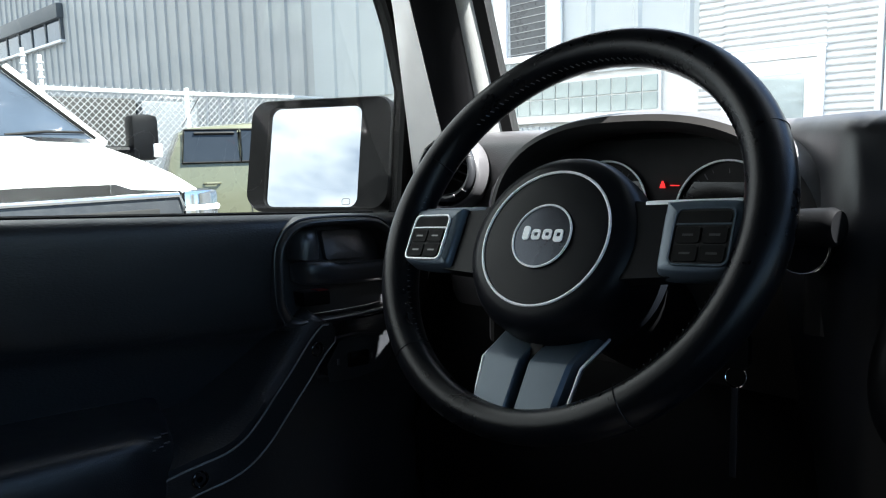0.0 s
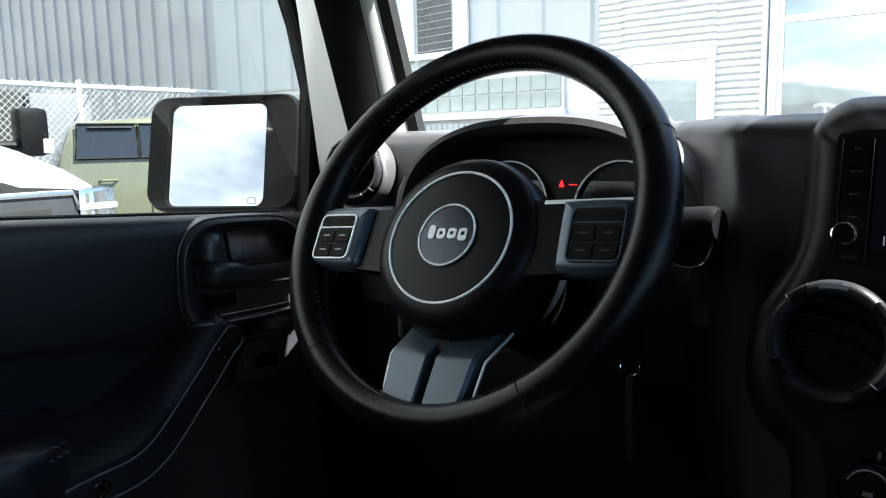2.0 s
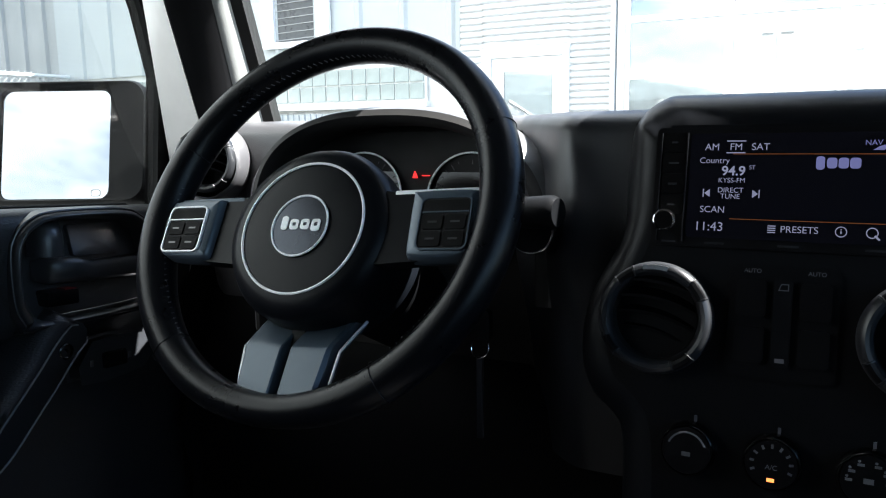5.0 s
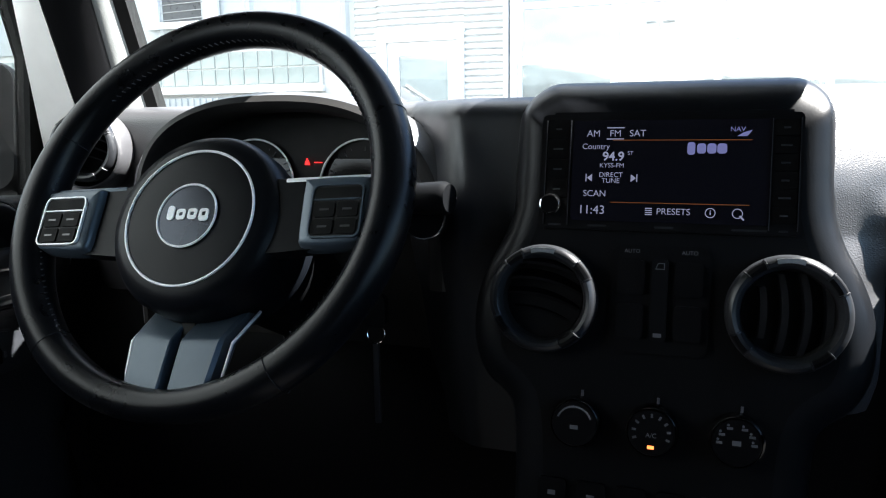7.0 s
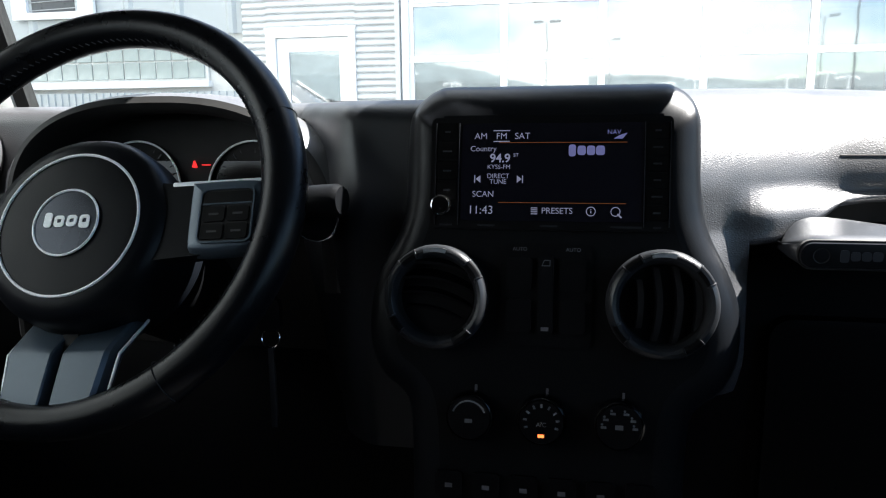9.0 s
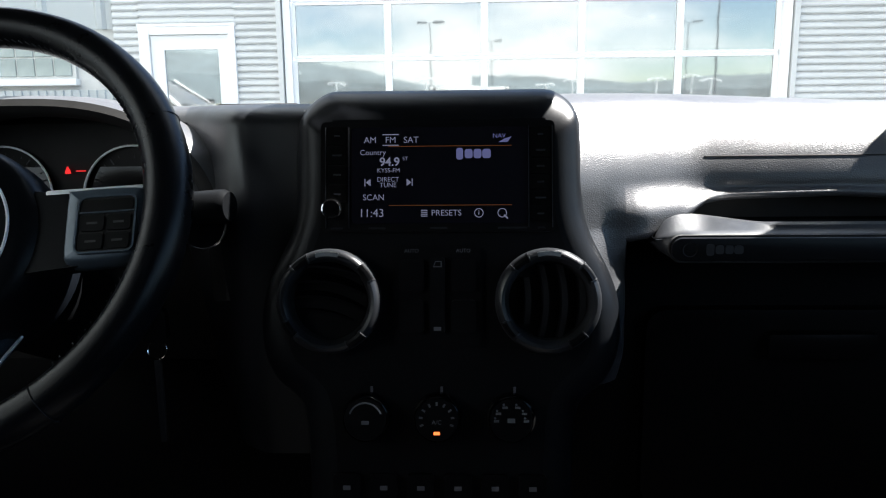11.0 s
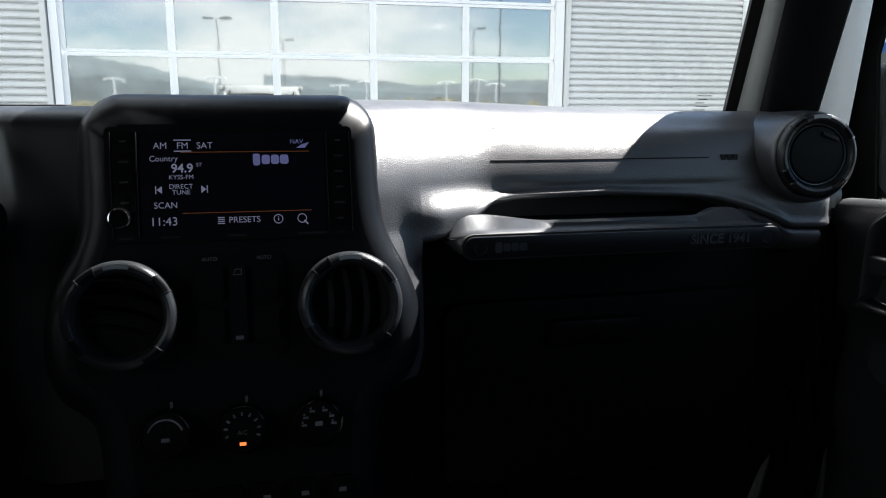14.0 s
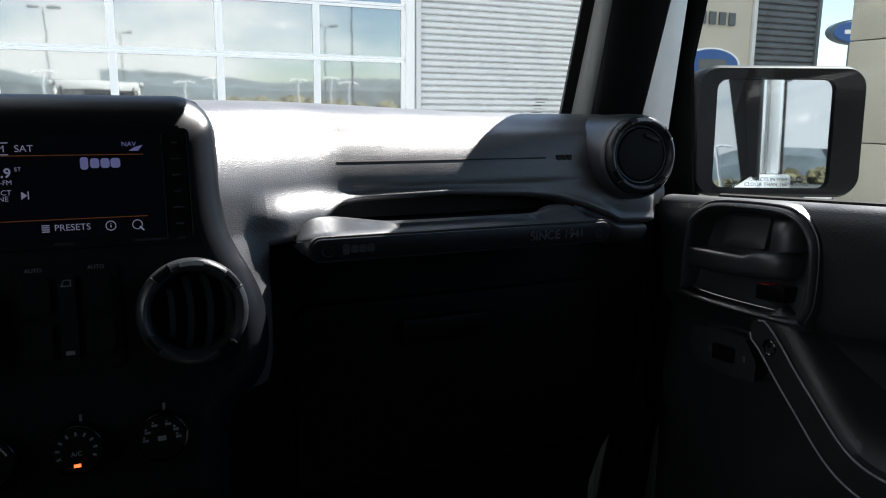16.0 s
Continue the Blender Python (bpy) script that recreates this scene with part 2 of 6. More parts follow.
def lathe(bm, prof, m=None, n=48, arc=(0, 360)):
    """Turns a profile of (radius, height) about z."""
    full = arc[1] - arc[0] >= 360
    k = n if full else n + 1
    rows = []
    for i in range(k):
        a = radians(arc[0] + (arc[1] - arc[0]) * i / n)
        row = []
        for r, h in prof:
            p = Vector((r * math.cos(a), r * math.sin(a), h))
            row.append(bm.verts.new(m @ p if m else p))
        rows.append(row)
    for i in range(n):
        a, b = rows[i], rows[(i + 1) % k]
        for j in range(len(prof) - 1):
            if prof[j][0] < 1e-7 and prof[j + 1][0] < 1e-7:
                continue
            bm.faces.new((a[j], b[j], b[j + 1], a[j + 1]))
    bmesh.ops.remove_doubles(bm, verts=bm.verts, dist=1e-6)
    return bm


def loft(bm, sections, closed=False, caps=False):
    """Skins rows of points; closed: each row is a ring."""
    rows = [[bm.verts.new(p) for p in s] for s in sections]
    n = len(rows[0])
    for a, b in zip(rows, rows[1:]):
        for j in range(n if closed else n - 1):
            k = (j + 1) % n
            bm.faces.new((a[j], a[k], b[k], b[j]))
    if caps and closed:
        bm.faces.new(rows[0][::-1])
        bm.faces.new(rows[-1])
    return bm


def tube(bm, pts, r, n=8, caps=True, closed=False):
    """A round tube along points; r a number or one radius a point."""
    pts = [Vector(p) for p in pts]
    rs = r if isinstance(r, (list, tuple)) else [r] * len(pts)
    rings = []
    up = Vector((0, 0, 1))
    for i, p in enumerate(pts):
        if closed:
            d = (pts[(i + 1) % len(pts)] - pts[i - 1]).normalized()
        else:
            d = (pts[min(i + 1, len(pts) - 1)] - pts[max(i - 1, 0)]).normalized()
        side = d.cross(up)
        if side.length < 0.05:
            side = d.cross(Vector((1, 0, 0)))
        side.normalize()
        top = side.cross(d)
        rings.append([p + rs[i] * (math.cos(2 * math.pi * k / n) * side + math.sin(2 * math.pi * k / n) * top) for k in range(n)])
    if closed:
        rings.append(rings[0])
    loft(bm, rings, closed=True, caps=caps and not closed)
    if closed:
        bmesh.ops.remove_doubles(bm, verts=bm.verts, dist=1e-6)
    return bm


def prism(bm, outline, h0, h1, m=None):
    """An outline in x, y raised from h0 to h1."""
    f = lambda p, h: (m @ Vector((p[0], p[1], h))) if m else Vector((p[0], p[1], h))
    a = [bm.verts.new(f(p, h0)) for p in outline]
    b = [bm.verts.new(f(p, h1)) for p in outline]
    n = len(outline)
    bm.faces.new(a[::-1])
    bm.faces.new(b)
    for i in range(n):
        bm.faces.new((a[i], a[(i + 1) % n], b[(i + 1) % n], b[i]))
    return bm


def ring_prism(bm, outer, inner, h0, h1, m=None):
    """The band between two outlines with as many points, raised."""
    f = lambda p, h: (m @ Vector((p[0], p[1], h))) if m else Vector((p[0], p[1], h))
    n = len(outer)
    V = [[bm.verts.new(f(p, h)) for p in o] for o, h in ((outer, h0), (outer, h1), (inner, h1), (inner, h0))]
    for a, b in zip(V, V[1:] + V[:1]):
        for i in range(n):
            j = (i + 1) % n
            bm.faces.new((a[i], a[j], b[j], b[i]))
    return bm


def rounded(w, h, r, n=5, cx=0.0, cy=0.0):
    """A rounded rectangle, counter-clockwise."""
    out = []
    for sx, sy, a0 in ((1, 1, 0), (-1, 1, 90), (-1, -1, 180), (1, -1, 270)):
        for k in range(n + 1):
            a = radians(a0 + 90 * k / n)
            out.append((cx + sx * (w / 2 - r) + r * math.cos(a), cy + sy * (h / 2 - r) + r * math.sin(a)))
    return out


def smoothstep(a, b, x):
    t = max(0.0, min(1.0, (x - a) / (b - a)))
    return t * t * (3 - 2 * t)


def curve_through(pts, n=8):
    """A Catmull-Rom line through points."""
    pts = [Vector(p) for p in pts]
    P = [pts[0] * 2 - pts[1]] + pts + [pts[-1] * 2 - pts[-2]]
    out = []
    for i in range(1, len(P) - 2):
        for k in range(n):
            t = k / n
            a, b, c, d = P[i - 1], P[i], P[i + 1], P[i + 2]
            out.append(0.5 * ((2 * b) + (c - a) * t + (2 * a - 5 * b + 4 * c - d) * t * t + (3 * b - a - 3 * c + d) * t ** 3))
    out.append(pts[-1])
    return out


def words(name, text, size, mat, m, parent=None, depth=0.0004, align="CENTER", bold=0.0):
    """Lettering in the built-in font, as a mesh, at the pose m (read in its x, y plane)."""
    cu = bpy.data.curves.new(name, "FONT")
    cu.body, cu.size, cu.extrude, cu.align_x, cu.align_y, cu.offset = text, size, depth, align, "CENTER", bold
    tmp = new(name, cu)
    me = bpy.data.meshes.new_from_object(tmp.evaluated_get(bpy.context.evaluated_depsgraph_get()))
    bpy.data.objects.remove(tmp)
    me.materials.clear()
    me.materials.append(mat)
    ob = new(name, me)
    if parent:
        ob.parent = parent
    ob.matrix_basis = m
    return ob


FACE = Matrix.Rotation(radians(90), 4, "X")  # x right, y up, z to the rear of the car


# ---- the ground and the building ahead ----
WALL = 7.9
g = BM()
loft(g, [[(x, y, -0.02 * 0) for x in (-900, -60, -20, 0, 20, 60, 900)] for y in (-900, -60, -20, 0, 20, 60, 900)])
tagged(part("ground", g, M_ASPHALT), "grey worn asphalt of the car park", "ground", kind="structure")


def ribbed_wall(name, x0, x1, z0, z1, y, pitch, depth, mat, vertical, label):
    """Profiled metal cladding with real ribs, 6 cm thick."""
    bm = BM()
    if vertical:
        prof, x = [], x0
        while x < x1:
            for dx, dy in ((0, 0), (pitch * 0.8, 0), (pitch * 0.86, -depth), (pitch * 0.94, -depth)):
                if x + dx < x1:
                    prof.append((x + dx, y + dy))
            x += pitch
        prof.append((x1, y))
        loft(bm, [[(px, py, z) for px, py in prof] for z in (z0, z1)])
        loft(bm, [[(px, y + 0.06, z) for px in (x0, x1)] for z in (z0, z1)])
    else:
        prof, z = [], z0
        while z < z1:
            for dz, dy in ((0, 0), (pitch * 0.14, -depth * 0.8), (pitch * 0.3, -depth), (pitch * 0.62, -depth * 0.9), (pitch * 0.86, -depth * 0.25)):
                if z + dz < z1:
                    prof.append((z + dz, y + dy))
            z += pitch
        prof.append((z1, y))
        loft(bm, [[(x, py, pz) for pz, py in prof] for x in (x0, x1)])
        loft(bm, [[(x, y + 0.06, z) for z in (z0, z1)] for x in (x0, x1)])
    return tagged(part(name, bm, mat, smooth=not vertical), label, "wall", kind="structure")


LOUV = 0.0700
# horizontally ribbed cladding round the personnel door and beyond the roller door
ribbed_wall("wall_cladding_1", -3.70, -3.43, 0, 4.6, WALL, LOUV, 0.03, M_SIDING, False, "grey horizontally ribbed metal wall cladding")
ribbed_wall("wall_cladding_2", -2.42, -1.98, 0, 4.6, WALL, LOUV, 0.03, M_SIDING, False, "grey horizontally ribbed metal wall cladding")
ribbed_wall("wall_cladding_3", -3.43, -2.42, 2.32, 4.6, WALL, LOUV, 0.03, M_SIDING, False, "grey horizontally ribbed metal wall cladding")
ribbed_wall("wall_cladding_4", 3.29, 6.72, 0, 4.6, WALL, LOUV, 0.03, M_SIDING, False, "grey horizontally ribbed metal wall cladding")
ribbed_wall("wall_cladding_5", -1.98, 3.29, 3.64, 4.6, WALL, LOUV, 0.03, M_SIDING, False, "grey horizontally ribbed metal wall cladding")
# older part with upright seams
ribbed_wall("wall_old_upper", -10.6, -3.72, 2.28, 4.6, WALL + 0.02, 0.62, 0.03, M_PALESID, True, "pale painted metal siding with upright seams")
ribbed_wall("wall_far_left", -34, -10.6, 0, 9.0, WALL + 0.9, 0.55, 0.05, M_DARKSID, True, "blue-grey metal siding with dark upright seams")
bm = box(BM(), (-10.6, WALL + 0.05, 0), (-3.72, WALL + 0.2, 2.28))
tagged(part("wall_old_lower", bm, M_CONC, smooth=False), "pale painted masonry below glass blocks", "wall", kind="structure")


def glass_blocks():
    """A band of glass blocks with pale joints and a sill."""
    band = thing("window_1", "band of greenish glass blocks in pale joints", "glass blocks", kind="structure")
    x0, x1, z0, rows, s = -10.4, -4.18, 1.80, 2, 0.2
    part("mortar", box(BM(), (x0 - 0.03, WALL + 0.005, z0 - 0.02), (x1 + 0.03, WALL + 0.05, z0 + rows * s + 0.02)), M_MORTAR, band, smooth=False)
    me_bm = BM()
    box(me_bm, (-s / 2 + 0.008, -0.012, -s / 2 + 0.008), (s / 2 - 0.008, 0.01, s / 2 - 0.008))
    bmesh.ops.bevel(me_bm, geom=me_bm.edges[:], offset=0.006, segments=1, affect="EDGES")
    me = bpy.data.meshes.new("glass_block")
    me_bm.to_mesh(me)
    me_bm.free()
    me.materials.append(M_BLOCK)
    for i in range(int((x1 - x0) / s)):
        for r in range(rows):
            piece("glass_block", me, Matrix.Translation((x1 - s / 2 - i * s, WALL, z0 + s / 2 + r * s)), band)
    part("window_sill", box(BM(), (x0 - 0.05, WALL - 0.05, z0 - 0.09), (x1 + 0.05, WALL + 0.05, z0 - 0.02)), M_FRAME, band, bevel=0.008)


glass_blocks()


def dark_window():
    w = thing("window_2", "dark wire-mesh window with a wide white frame", "window", kind="structure")
    ring_prism(b := BM(), rounded(1.05, 1.2, 0.01, 1, -6.0, 3.1), rounded(0.66, 0.95, 0.01, 1, -6.0, 3.05), 0, 0.05, Matrix.Translation((0, WALL, 0)) @ FACE)
    part("window_frame", b, M_FRAME, w, smooth=False)
    part("pane", box(BM(), (-6.34, WALL - 0.006, 2.56), (-5.66, WALL + 0.004, 3.54)), M_DARKWIN, w, smooth=False)
    b = BM()
    for i in range(11):
        z = 2.6 + i * 0.09
        tube(b, [(-6.33, WALL - 0.012, z), (-5.67, WALL - 0.012, z + 0.02)], 0.006, 5)
    part("mesh_guard", b, M_WIRE, w)


dark_window()
# corrugated skirting and the kerb below the blocks
ribbed_wall("wall_skirting", -10.4, -3.75, 0.9, 1.66, WALL - 0.03, 0.09, 0.02, M_PALESID, True, "pale corrugated skirting panel")


def personnel_door():
    d = thing("door_1", "white aluminium personnel door with a tall glass pane", "door", kind="structure")
    x0, x1, top = -3.43, -2.42, 2.29
    b = BM()
    box(b, (x0, WALL - 0.05, 0), (x0 + 0.11, WALL + 0.08, top))
    box(b, (x1 - 0.07, WALL - 0.05, 0), (x1, WALL + 0.08, top))
    box(b, (x0 - 0.01, WALL - 0.053, top), (x1 + 0.01, WALL + 0.08, top + 0.03))
    box(b, (x0 + 0.112, WALL - 0.047, top - 0.08), (x1 - 0.072, WALL + 0.08, top - 0.001))
    part("door_frame", b, M_FRAME, d, smooth=False)
    leaf = part("leaf", ring_prism(BM(), [(x0 + 0.115, 0.02), (x1 - 0.075, 0.02), (x1 - 0.075, top - 0.085), (x0 + 0.115, top - 0.085)],
                [(-3.18, 0.35), (-2.61, 0.35), (-2.61, 2.06), (-3.18, 2.06)], 0, 0.045, Matrix.Translation((0, WALL + 0.03, 0)) @ FACE), M_FRAME, d, smooth=False)
    part("pane", box(BM(), (-3.18, WALL + 0.005, 0.35), (-2.61, WALL + 0.02, 2.06)), M_DOORGLASS, leaf, smooth=False)
    b = tube(BM(), [(-2.56, WALL - 0.02, 1.0), (-2.56, WALL - 0.09, 1.0), (-2.56, WALL - 0.09, 1.3), (-2.56, WALL - 0.02, 1.3)], 0.012, 8)
    part("door_handle", b, M_CHROME, leaf, "steel pull handle")


personnel_door()


def garage_door():
    """A sectional door of white aluminium frames, five panes wide."""
    d = thing("door_2", "white aluminium sectional garage door with large reflecting panes", "garage door", kind="structure")
    x0, x1, cols, rows, top = -1.83, 3.12, 5, 6, 3.55
    b = BM()
    box(b, (-1.98, WALL - 0.06, 0), (-1.93, WALL + 0.1, 3.64))
    box(b, (3.24, WALL - 0.06, 0), (3.29, WALL + 0.1, 3.64))
    box(b, (-1.929, WALL - 0.058, 3.58), (3.239, WALL + 0.1, 3.64))
    part("trim", b, M_SIDING, d, smooth=False)
    b = BM()
    box(b, (-1.915, WALL - 0.03, 0), (x0 - 0.01, WALL + 0.1, 3.58))
    box(b, (x1 + 0.01, WALL - 0.03, 0), (3.225, WALL + 0.1, 3.58))
    part("door_frame", b, M_FRAME, d, smooth=False)
    pw, ph = (x1 - x0) / cols, 0.565
    zb = 1.95 - 3 * ph
    for r in range(rows):
        z0, z1 = zb + r * ph, zb + (r + 1) * ph
        sec = BM()
        box(sec, (x0, WALL + 0.01, z0 + 0.003), (x1, WALL + 0.05, z0 + 0.032))
        box(sec, (x0, WALL + 0.01, z1 - 0.032), (x1, WALL + 0.05, z1 - 0.003))
        for c in range(cols + 1):
            x = x0 + c * pw
            box(sec, (x - 0.037, WALL + 0.012, z0 + 0.03), (x + 0.037, WALL + 0.048, z1 - 0.03))
        rail = part("section", sec, M_FRAME, d, smooth=False)
        for c in range(cols):
            x = x0 + c * pw
            q = box(BM(), (x + 0.037, 0, -ph / 2 + 0.03), (x + pw - 0.037, 0.008, ph / 2 - 0.03),
                    Matrix.Translation((0, WALL + 0.03, (z0 + z1) / 2)) @ Matrix.Rotation(radians(random.uniform(-0.12, 0.12)), 4, "X"))
            part("pane", q, M_DOORGLASS, rail, smooth=False)


garage_door()


# ---- the car: shell ----
CX = -0.03           # middle between the pillars and doors


def pillar(s):
    """Screen pillar of one side: painted door post, trim in a shaded black and a lit grey half, and seal."""
    side = "left" if s < 0 else "right"
    p = thing("pillar", "black-trimmed windscreen pillar with a pale grey post", "pillar", kind="structure")

    def bar(name, base, top, mat, bevel=0.004):
        bm = BM()
        ext = lambda q0, q1, k: (q0[0] + (q1[0] - q0[0]) * k, q0[1] + (q1[1] - q0[1]) * k)
        rows = []
        for k, z in ((-1.3, 1.22), (0, 1.415), (1, 1.565), (2.5, 1.79)):
            rows.append([(CX + s * x, y, z) for x, y in (ext(a, b_, k) for a, b_ in zip(base, top))])
        loft(bm, rows, closed=True, caps=True)
        part(name, bm, mat, p, bevel=bevel, angle=45)

    g = 0.014 if s > 0 else 0.0      # the trim laps further over the post on the passenger's side
    bar("painted_post", [(0.717 - 0.3 * g, 0.731), (0.659 + g, 0.735), (0.70, 0.82), (0.77, 0.80)], [(0.694, 0.690), (0.648 + g, 0.676), (0.68, 0.75), (0.745, 0.75)], M_POST)
    # one trim in two colours: black paints its shade, grey its light
    bar("shaded_pillar_trim", [(0.657 + g, 0.734), (0.646 + 0.7 * g, 0.740), (0.637 + 0.4 * g, 0.750), (0.6295, 0.763), (0.625, 0.776), (0.66, 0.86), (0.71 + g, 0.825)],
        [(0.645 + g, 0.676), (0.632 + 0.7 * g, 0.681), (0.620 + 0.4 * g, 0.689), (0.6105, 0.699), (0.604, 0.709), (0.64, 0.785), (0.69 + g, 0.755)], M_PLASTIC, 0.0)
    bar("lit_pillar_trim", [(0.627, 0.775), (0.6235, 0.7765), (0.6205, 0.783), (0.619, 0.792), (0.6185, 0.802), (0.619, 0.812), (0.66, 0.88), (0.68, 0.85)],
        [(0.606, 0.708), (0.6025, 0.7095), (0.599, 0.715), (0.597, 0.721), (0.5965, 0.728), (0.597, 0.735), (0.64, 0.805), (0.66, 0.78)], M_TRIM, 0.0)
    bar("seal", [(0.621, 0.809), (0.609, 0.820), (0.65, 0.888), (0.66, 0.882)], [(0.598, 0.731), (0.586, 0.741), (0.63, 0.812), (0.64, 0.807)], M_RUBBER)

    b = BM()
    loft(b, [[(CX + s * x, y, z) for x, y in ((0.72, 0.729), (0.662, 0.733), (0.655, 0.80))] for z in (0.62, 0.9, 1.19)])
    part("door_jamb", b, M_JAMB, p, "grey door jamb")
    # dark tube added across the jamb to paint shade over its lit strip
    part("jamb_shade_tube", tube(BM(), [(CX + s * 0.705, 0.722, 1.20), (CX + s * 0.697, 0.722, 1.05), (CX + s * 0.684, 0.724, 0.93), (CX + s * 0.668, 0.726, 0.78), (CX + s * 0.664, 0.728, 0.62)], [0.018] * 5, 10), M_RUBBER, p, "dark tube added as painted shade over the door jamb")
    part("harness_boot", tube(BM(), [(CX + s * 0.70, 0.70, 1.02), (CX + s * 0.685, 0.725, 1.03), (CX + s * 0.655, 0.77, 1.035)], [0.016, 0.022, 0.016], 12), M_RUBBER, p, "black wiring boot")
    part("cowl_side", box(BM(), (min(CX + s * 0.74, CX + s * 0.79), 0.70, 0.5), (max(CX + s * 0.74, CX + s * 0.79), 1.05, 1.28)), M_WHITE, p, "white cowl side", bevel=0.01)


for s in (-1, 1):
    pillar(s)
# windscreen, header, roof, back wall, floor and bulkhead
ws = [[(CX - 0.64, 0.853, 1.38), (CX + 0.64, 0.853, 1.38)], [(CX - 0.59, 0.66, 1.742), (CX + 0.59, 0.66, 1.742)]]
o = tagged(part("windshield", loft(BM(), ws), M_SHIELD, smooth=False), "clear raked windscreen glass", "windshield", kind="structure")
o.visible_shadow = False
b = box(BM(), (CX - 0.74, 0.50, 1.735), (CX + 0.74, 0.664, 1.84))
b2 = box(BM(), (CX - 0.69, 0.668, 1.73), (CX + 0.69, 0.69, 1.87))
tagged(part("header_skin", b2, M_WHITE, bevel=0.008), "white windscreen frame top", "windscreen frame", kind="structure")
tagged(part("header", b, M_HEAD, bevel=0.02), "black windscreen header rail", "header rail", kind="structure")
b = box(BM(), (CX - 0.75, -2.4, 1.80), (CX + 0.75, 0.50, 1.86))
tagged(part("ceiling", b, M_HEAD, bevel=0.02), "black moulded hard top", "roof", kind="structure")
for s in (-1, 1):
    b = box(BM(), (min(CX + s * 0.66, CX + s * 0.84), -0.64, 0.48), (max(CX + s * 0.66, CX + s * 0.84), 0.73, 0.68))
    tagged(part("door_sill", b, M_PLASTIC, bevel=0.015), "black body sill below the car door", "sill", kind="structure")
b = box(BM(), (CX - 0.74, -2.4, 0.52), (CX + 0.74, 1.0, 0.56))
tagged(part("floor", b, M_CLOTH, smooth=False), "black carpeted car floor", "floor", kind="structure")
b = ring_prism(BM(), rounded(1.5, 1.34, 0.05, 3, CX, 1.19), rounded(1.1, 0.40, 0.06, 3, CX, 1.54), -0.03, 0.03, Matrix.Translation((0, -2.4, 0)) @ FACE)
tagged(part("wall_rear", b, M_CLOTH, smooth=False), "black trimmed tailgate wall round the rear window", "wall", kind="structure")
b = box(BM(), (CX - 0.55, -2.405, 1.33), (CX + 0.55, -2.395, 1.79))
tagged(part("rear_window", b, M_TINT, smooth=False), "dark tinted rear window", "window", kind="structure")
b = box(BM(), (CX - 0.69, -2.4, 1.865), (CX + 0.69, 0.6, 1.88))
tagged(part("roof_skin", b, M_WHITE, bevel=0.005), "white hard top skin", "roof", kind="structure")
b = box(BM(), (CX - 0.76, 0.9, 0.5), (CX + 0.76, 0.96, 1.375))
tagged(part("wall_bulkhead", b, M_CLOTH, smooth=False), "black bulkhead behind the dashboard", "bulkhead", kind="structure")
b = BM()
loft(b, [[(CX + x, y, z) for x in (-0.74, -0.4, 0, 0.4, 0.74)] for y, z in ((0.92, 1.33), (0.98, 1.345), (1.4, 1.33), (2.1, 1.27), (2.3, 1.2), (2.32, 0.6))])
tagged(part("hood", b, M_WHITE), "white painted engine hood", "hood", kind="structure")


# faint maker's print low on the windscreen, unreadable: plain bars
b = BM()
for i in range(5):
    box(b, (0.536 + 0.003 * (i % 2), 0.8165 + 0.0021 * i, 1.4275 - 0.0042 * i), (0.556 - 0.004 * (i % 3), 0.8167 + 0.0021 * i, 1.4284 - 0.0042 * i))
tagged(part("glass_print", b, M_ETCH, smooth=False), "small grey print bars on the windscreen", "print", kind="structure")


def shading_mirror():
    """Inside mirror added out of view, set off centre to shade the dash and stack hood."""
    t = thing("shading_mirror", "unseen black inside mirror placed to shade the dash", "mirror", Matrix.Translation((0.105, 0.68, 1.612)) @ Matrix.Rotation(radians(-6), 4, "Z") @ Matrix.Rotation(radians(80), 4, "X"))
    b = BM()
    loft(b, [[(x, y, z) for x, y in rounded(w, h, r, 5)] for w, h, r, z in ((0.20, 0.045, 0.02, -0.034), (0.226, 0.058, 0.026, -0.026), (0.24, 0.068, 0.03, -0.008), (0.24, 0.068, 0.03, 0.0), (0.232, 0.060, 0.026, 0.003))], closed=True, caps=True)
    part("housing", b, M_PLASTIC, t, angle=50)
    part("mirror_glass", prism(BM(), rounded(0.228, 0.056, 0.024, 5), 0.0032, 0.005), M_MIRROR, t, smooth=False)
    part("stem", tube(BM(), [(0, 0, -0.03), (0, 0.03, -0.05), (0, 0.075, -0.048)], [0.011, 0.009, 0.014], 10), M_PLASTIC, t)


shading_mirror()


def sun_blocker():
    """Board added out of view along the windscreen, to shade the driver's door."""
    v = thing("sun_blocker", "unseen grey board added to block sun from the driver's door", "sun visor", Matrix.Translation((-0.46, 0.6975, 1.648)) @ Matrix.Rotation(radians(22.2), 4, "X"))
    part("board", box(BM(), (-0.16, -0.005, -0.072), (0.20, 0.005, 0.072)), M_HEAD, v, bevel=0.004)
    part("top_rod", tube(BM(), [(-0.19, 0.0, 0.074), (0.20, 0.0, 0.074)], 0.006, 8), M_PLASTIC, v)
sun_blocker()
# ---- dashboard ----
def dense(section, n=4):
    return [tuple(p) for p in curve_through(section, n)]


LOW = [(0.158, 1.296), (0.172, 1.298), (0.184, 1.299), (0.1875, 1.301), (0.201, 1.3075), (0.218, 1.3155), (0.235, 1.3255), (0.26, 1.3285), (0.36, 1.331),
       (0.45, 1.3265), (0.482, 1.3227), (0.515, 1.3133), (0.548, 1.3007), (0.5625, 1.293), (0.67, 1.288)]


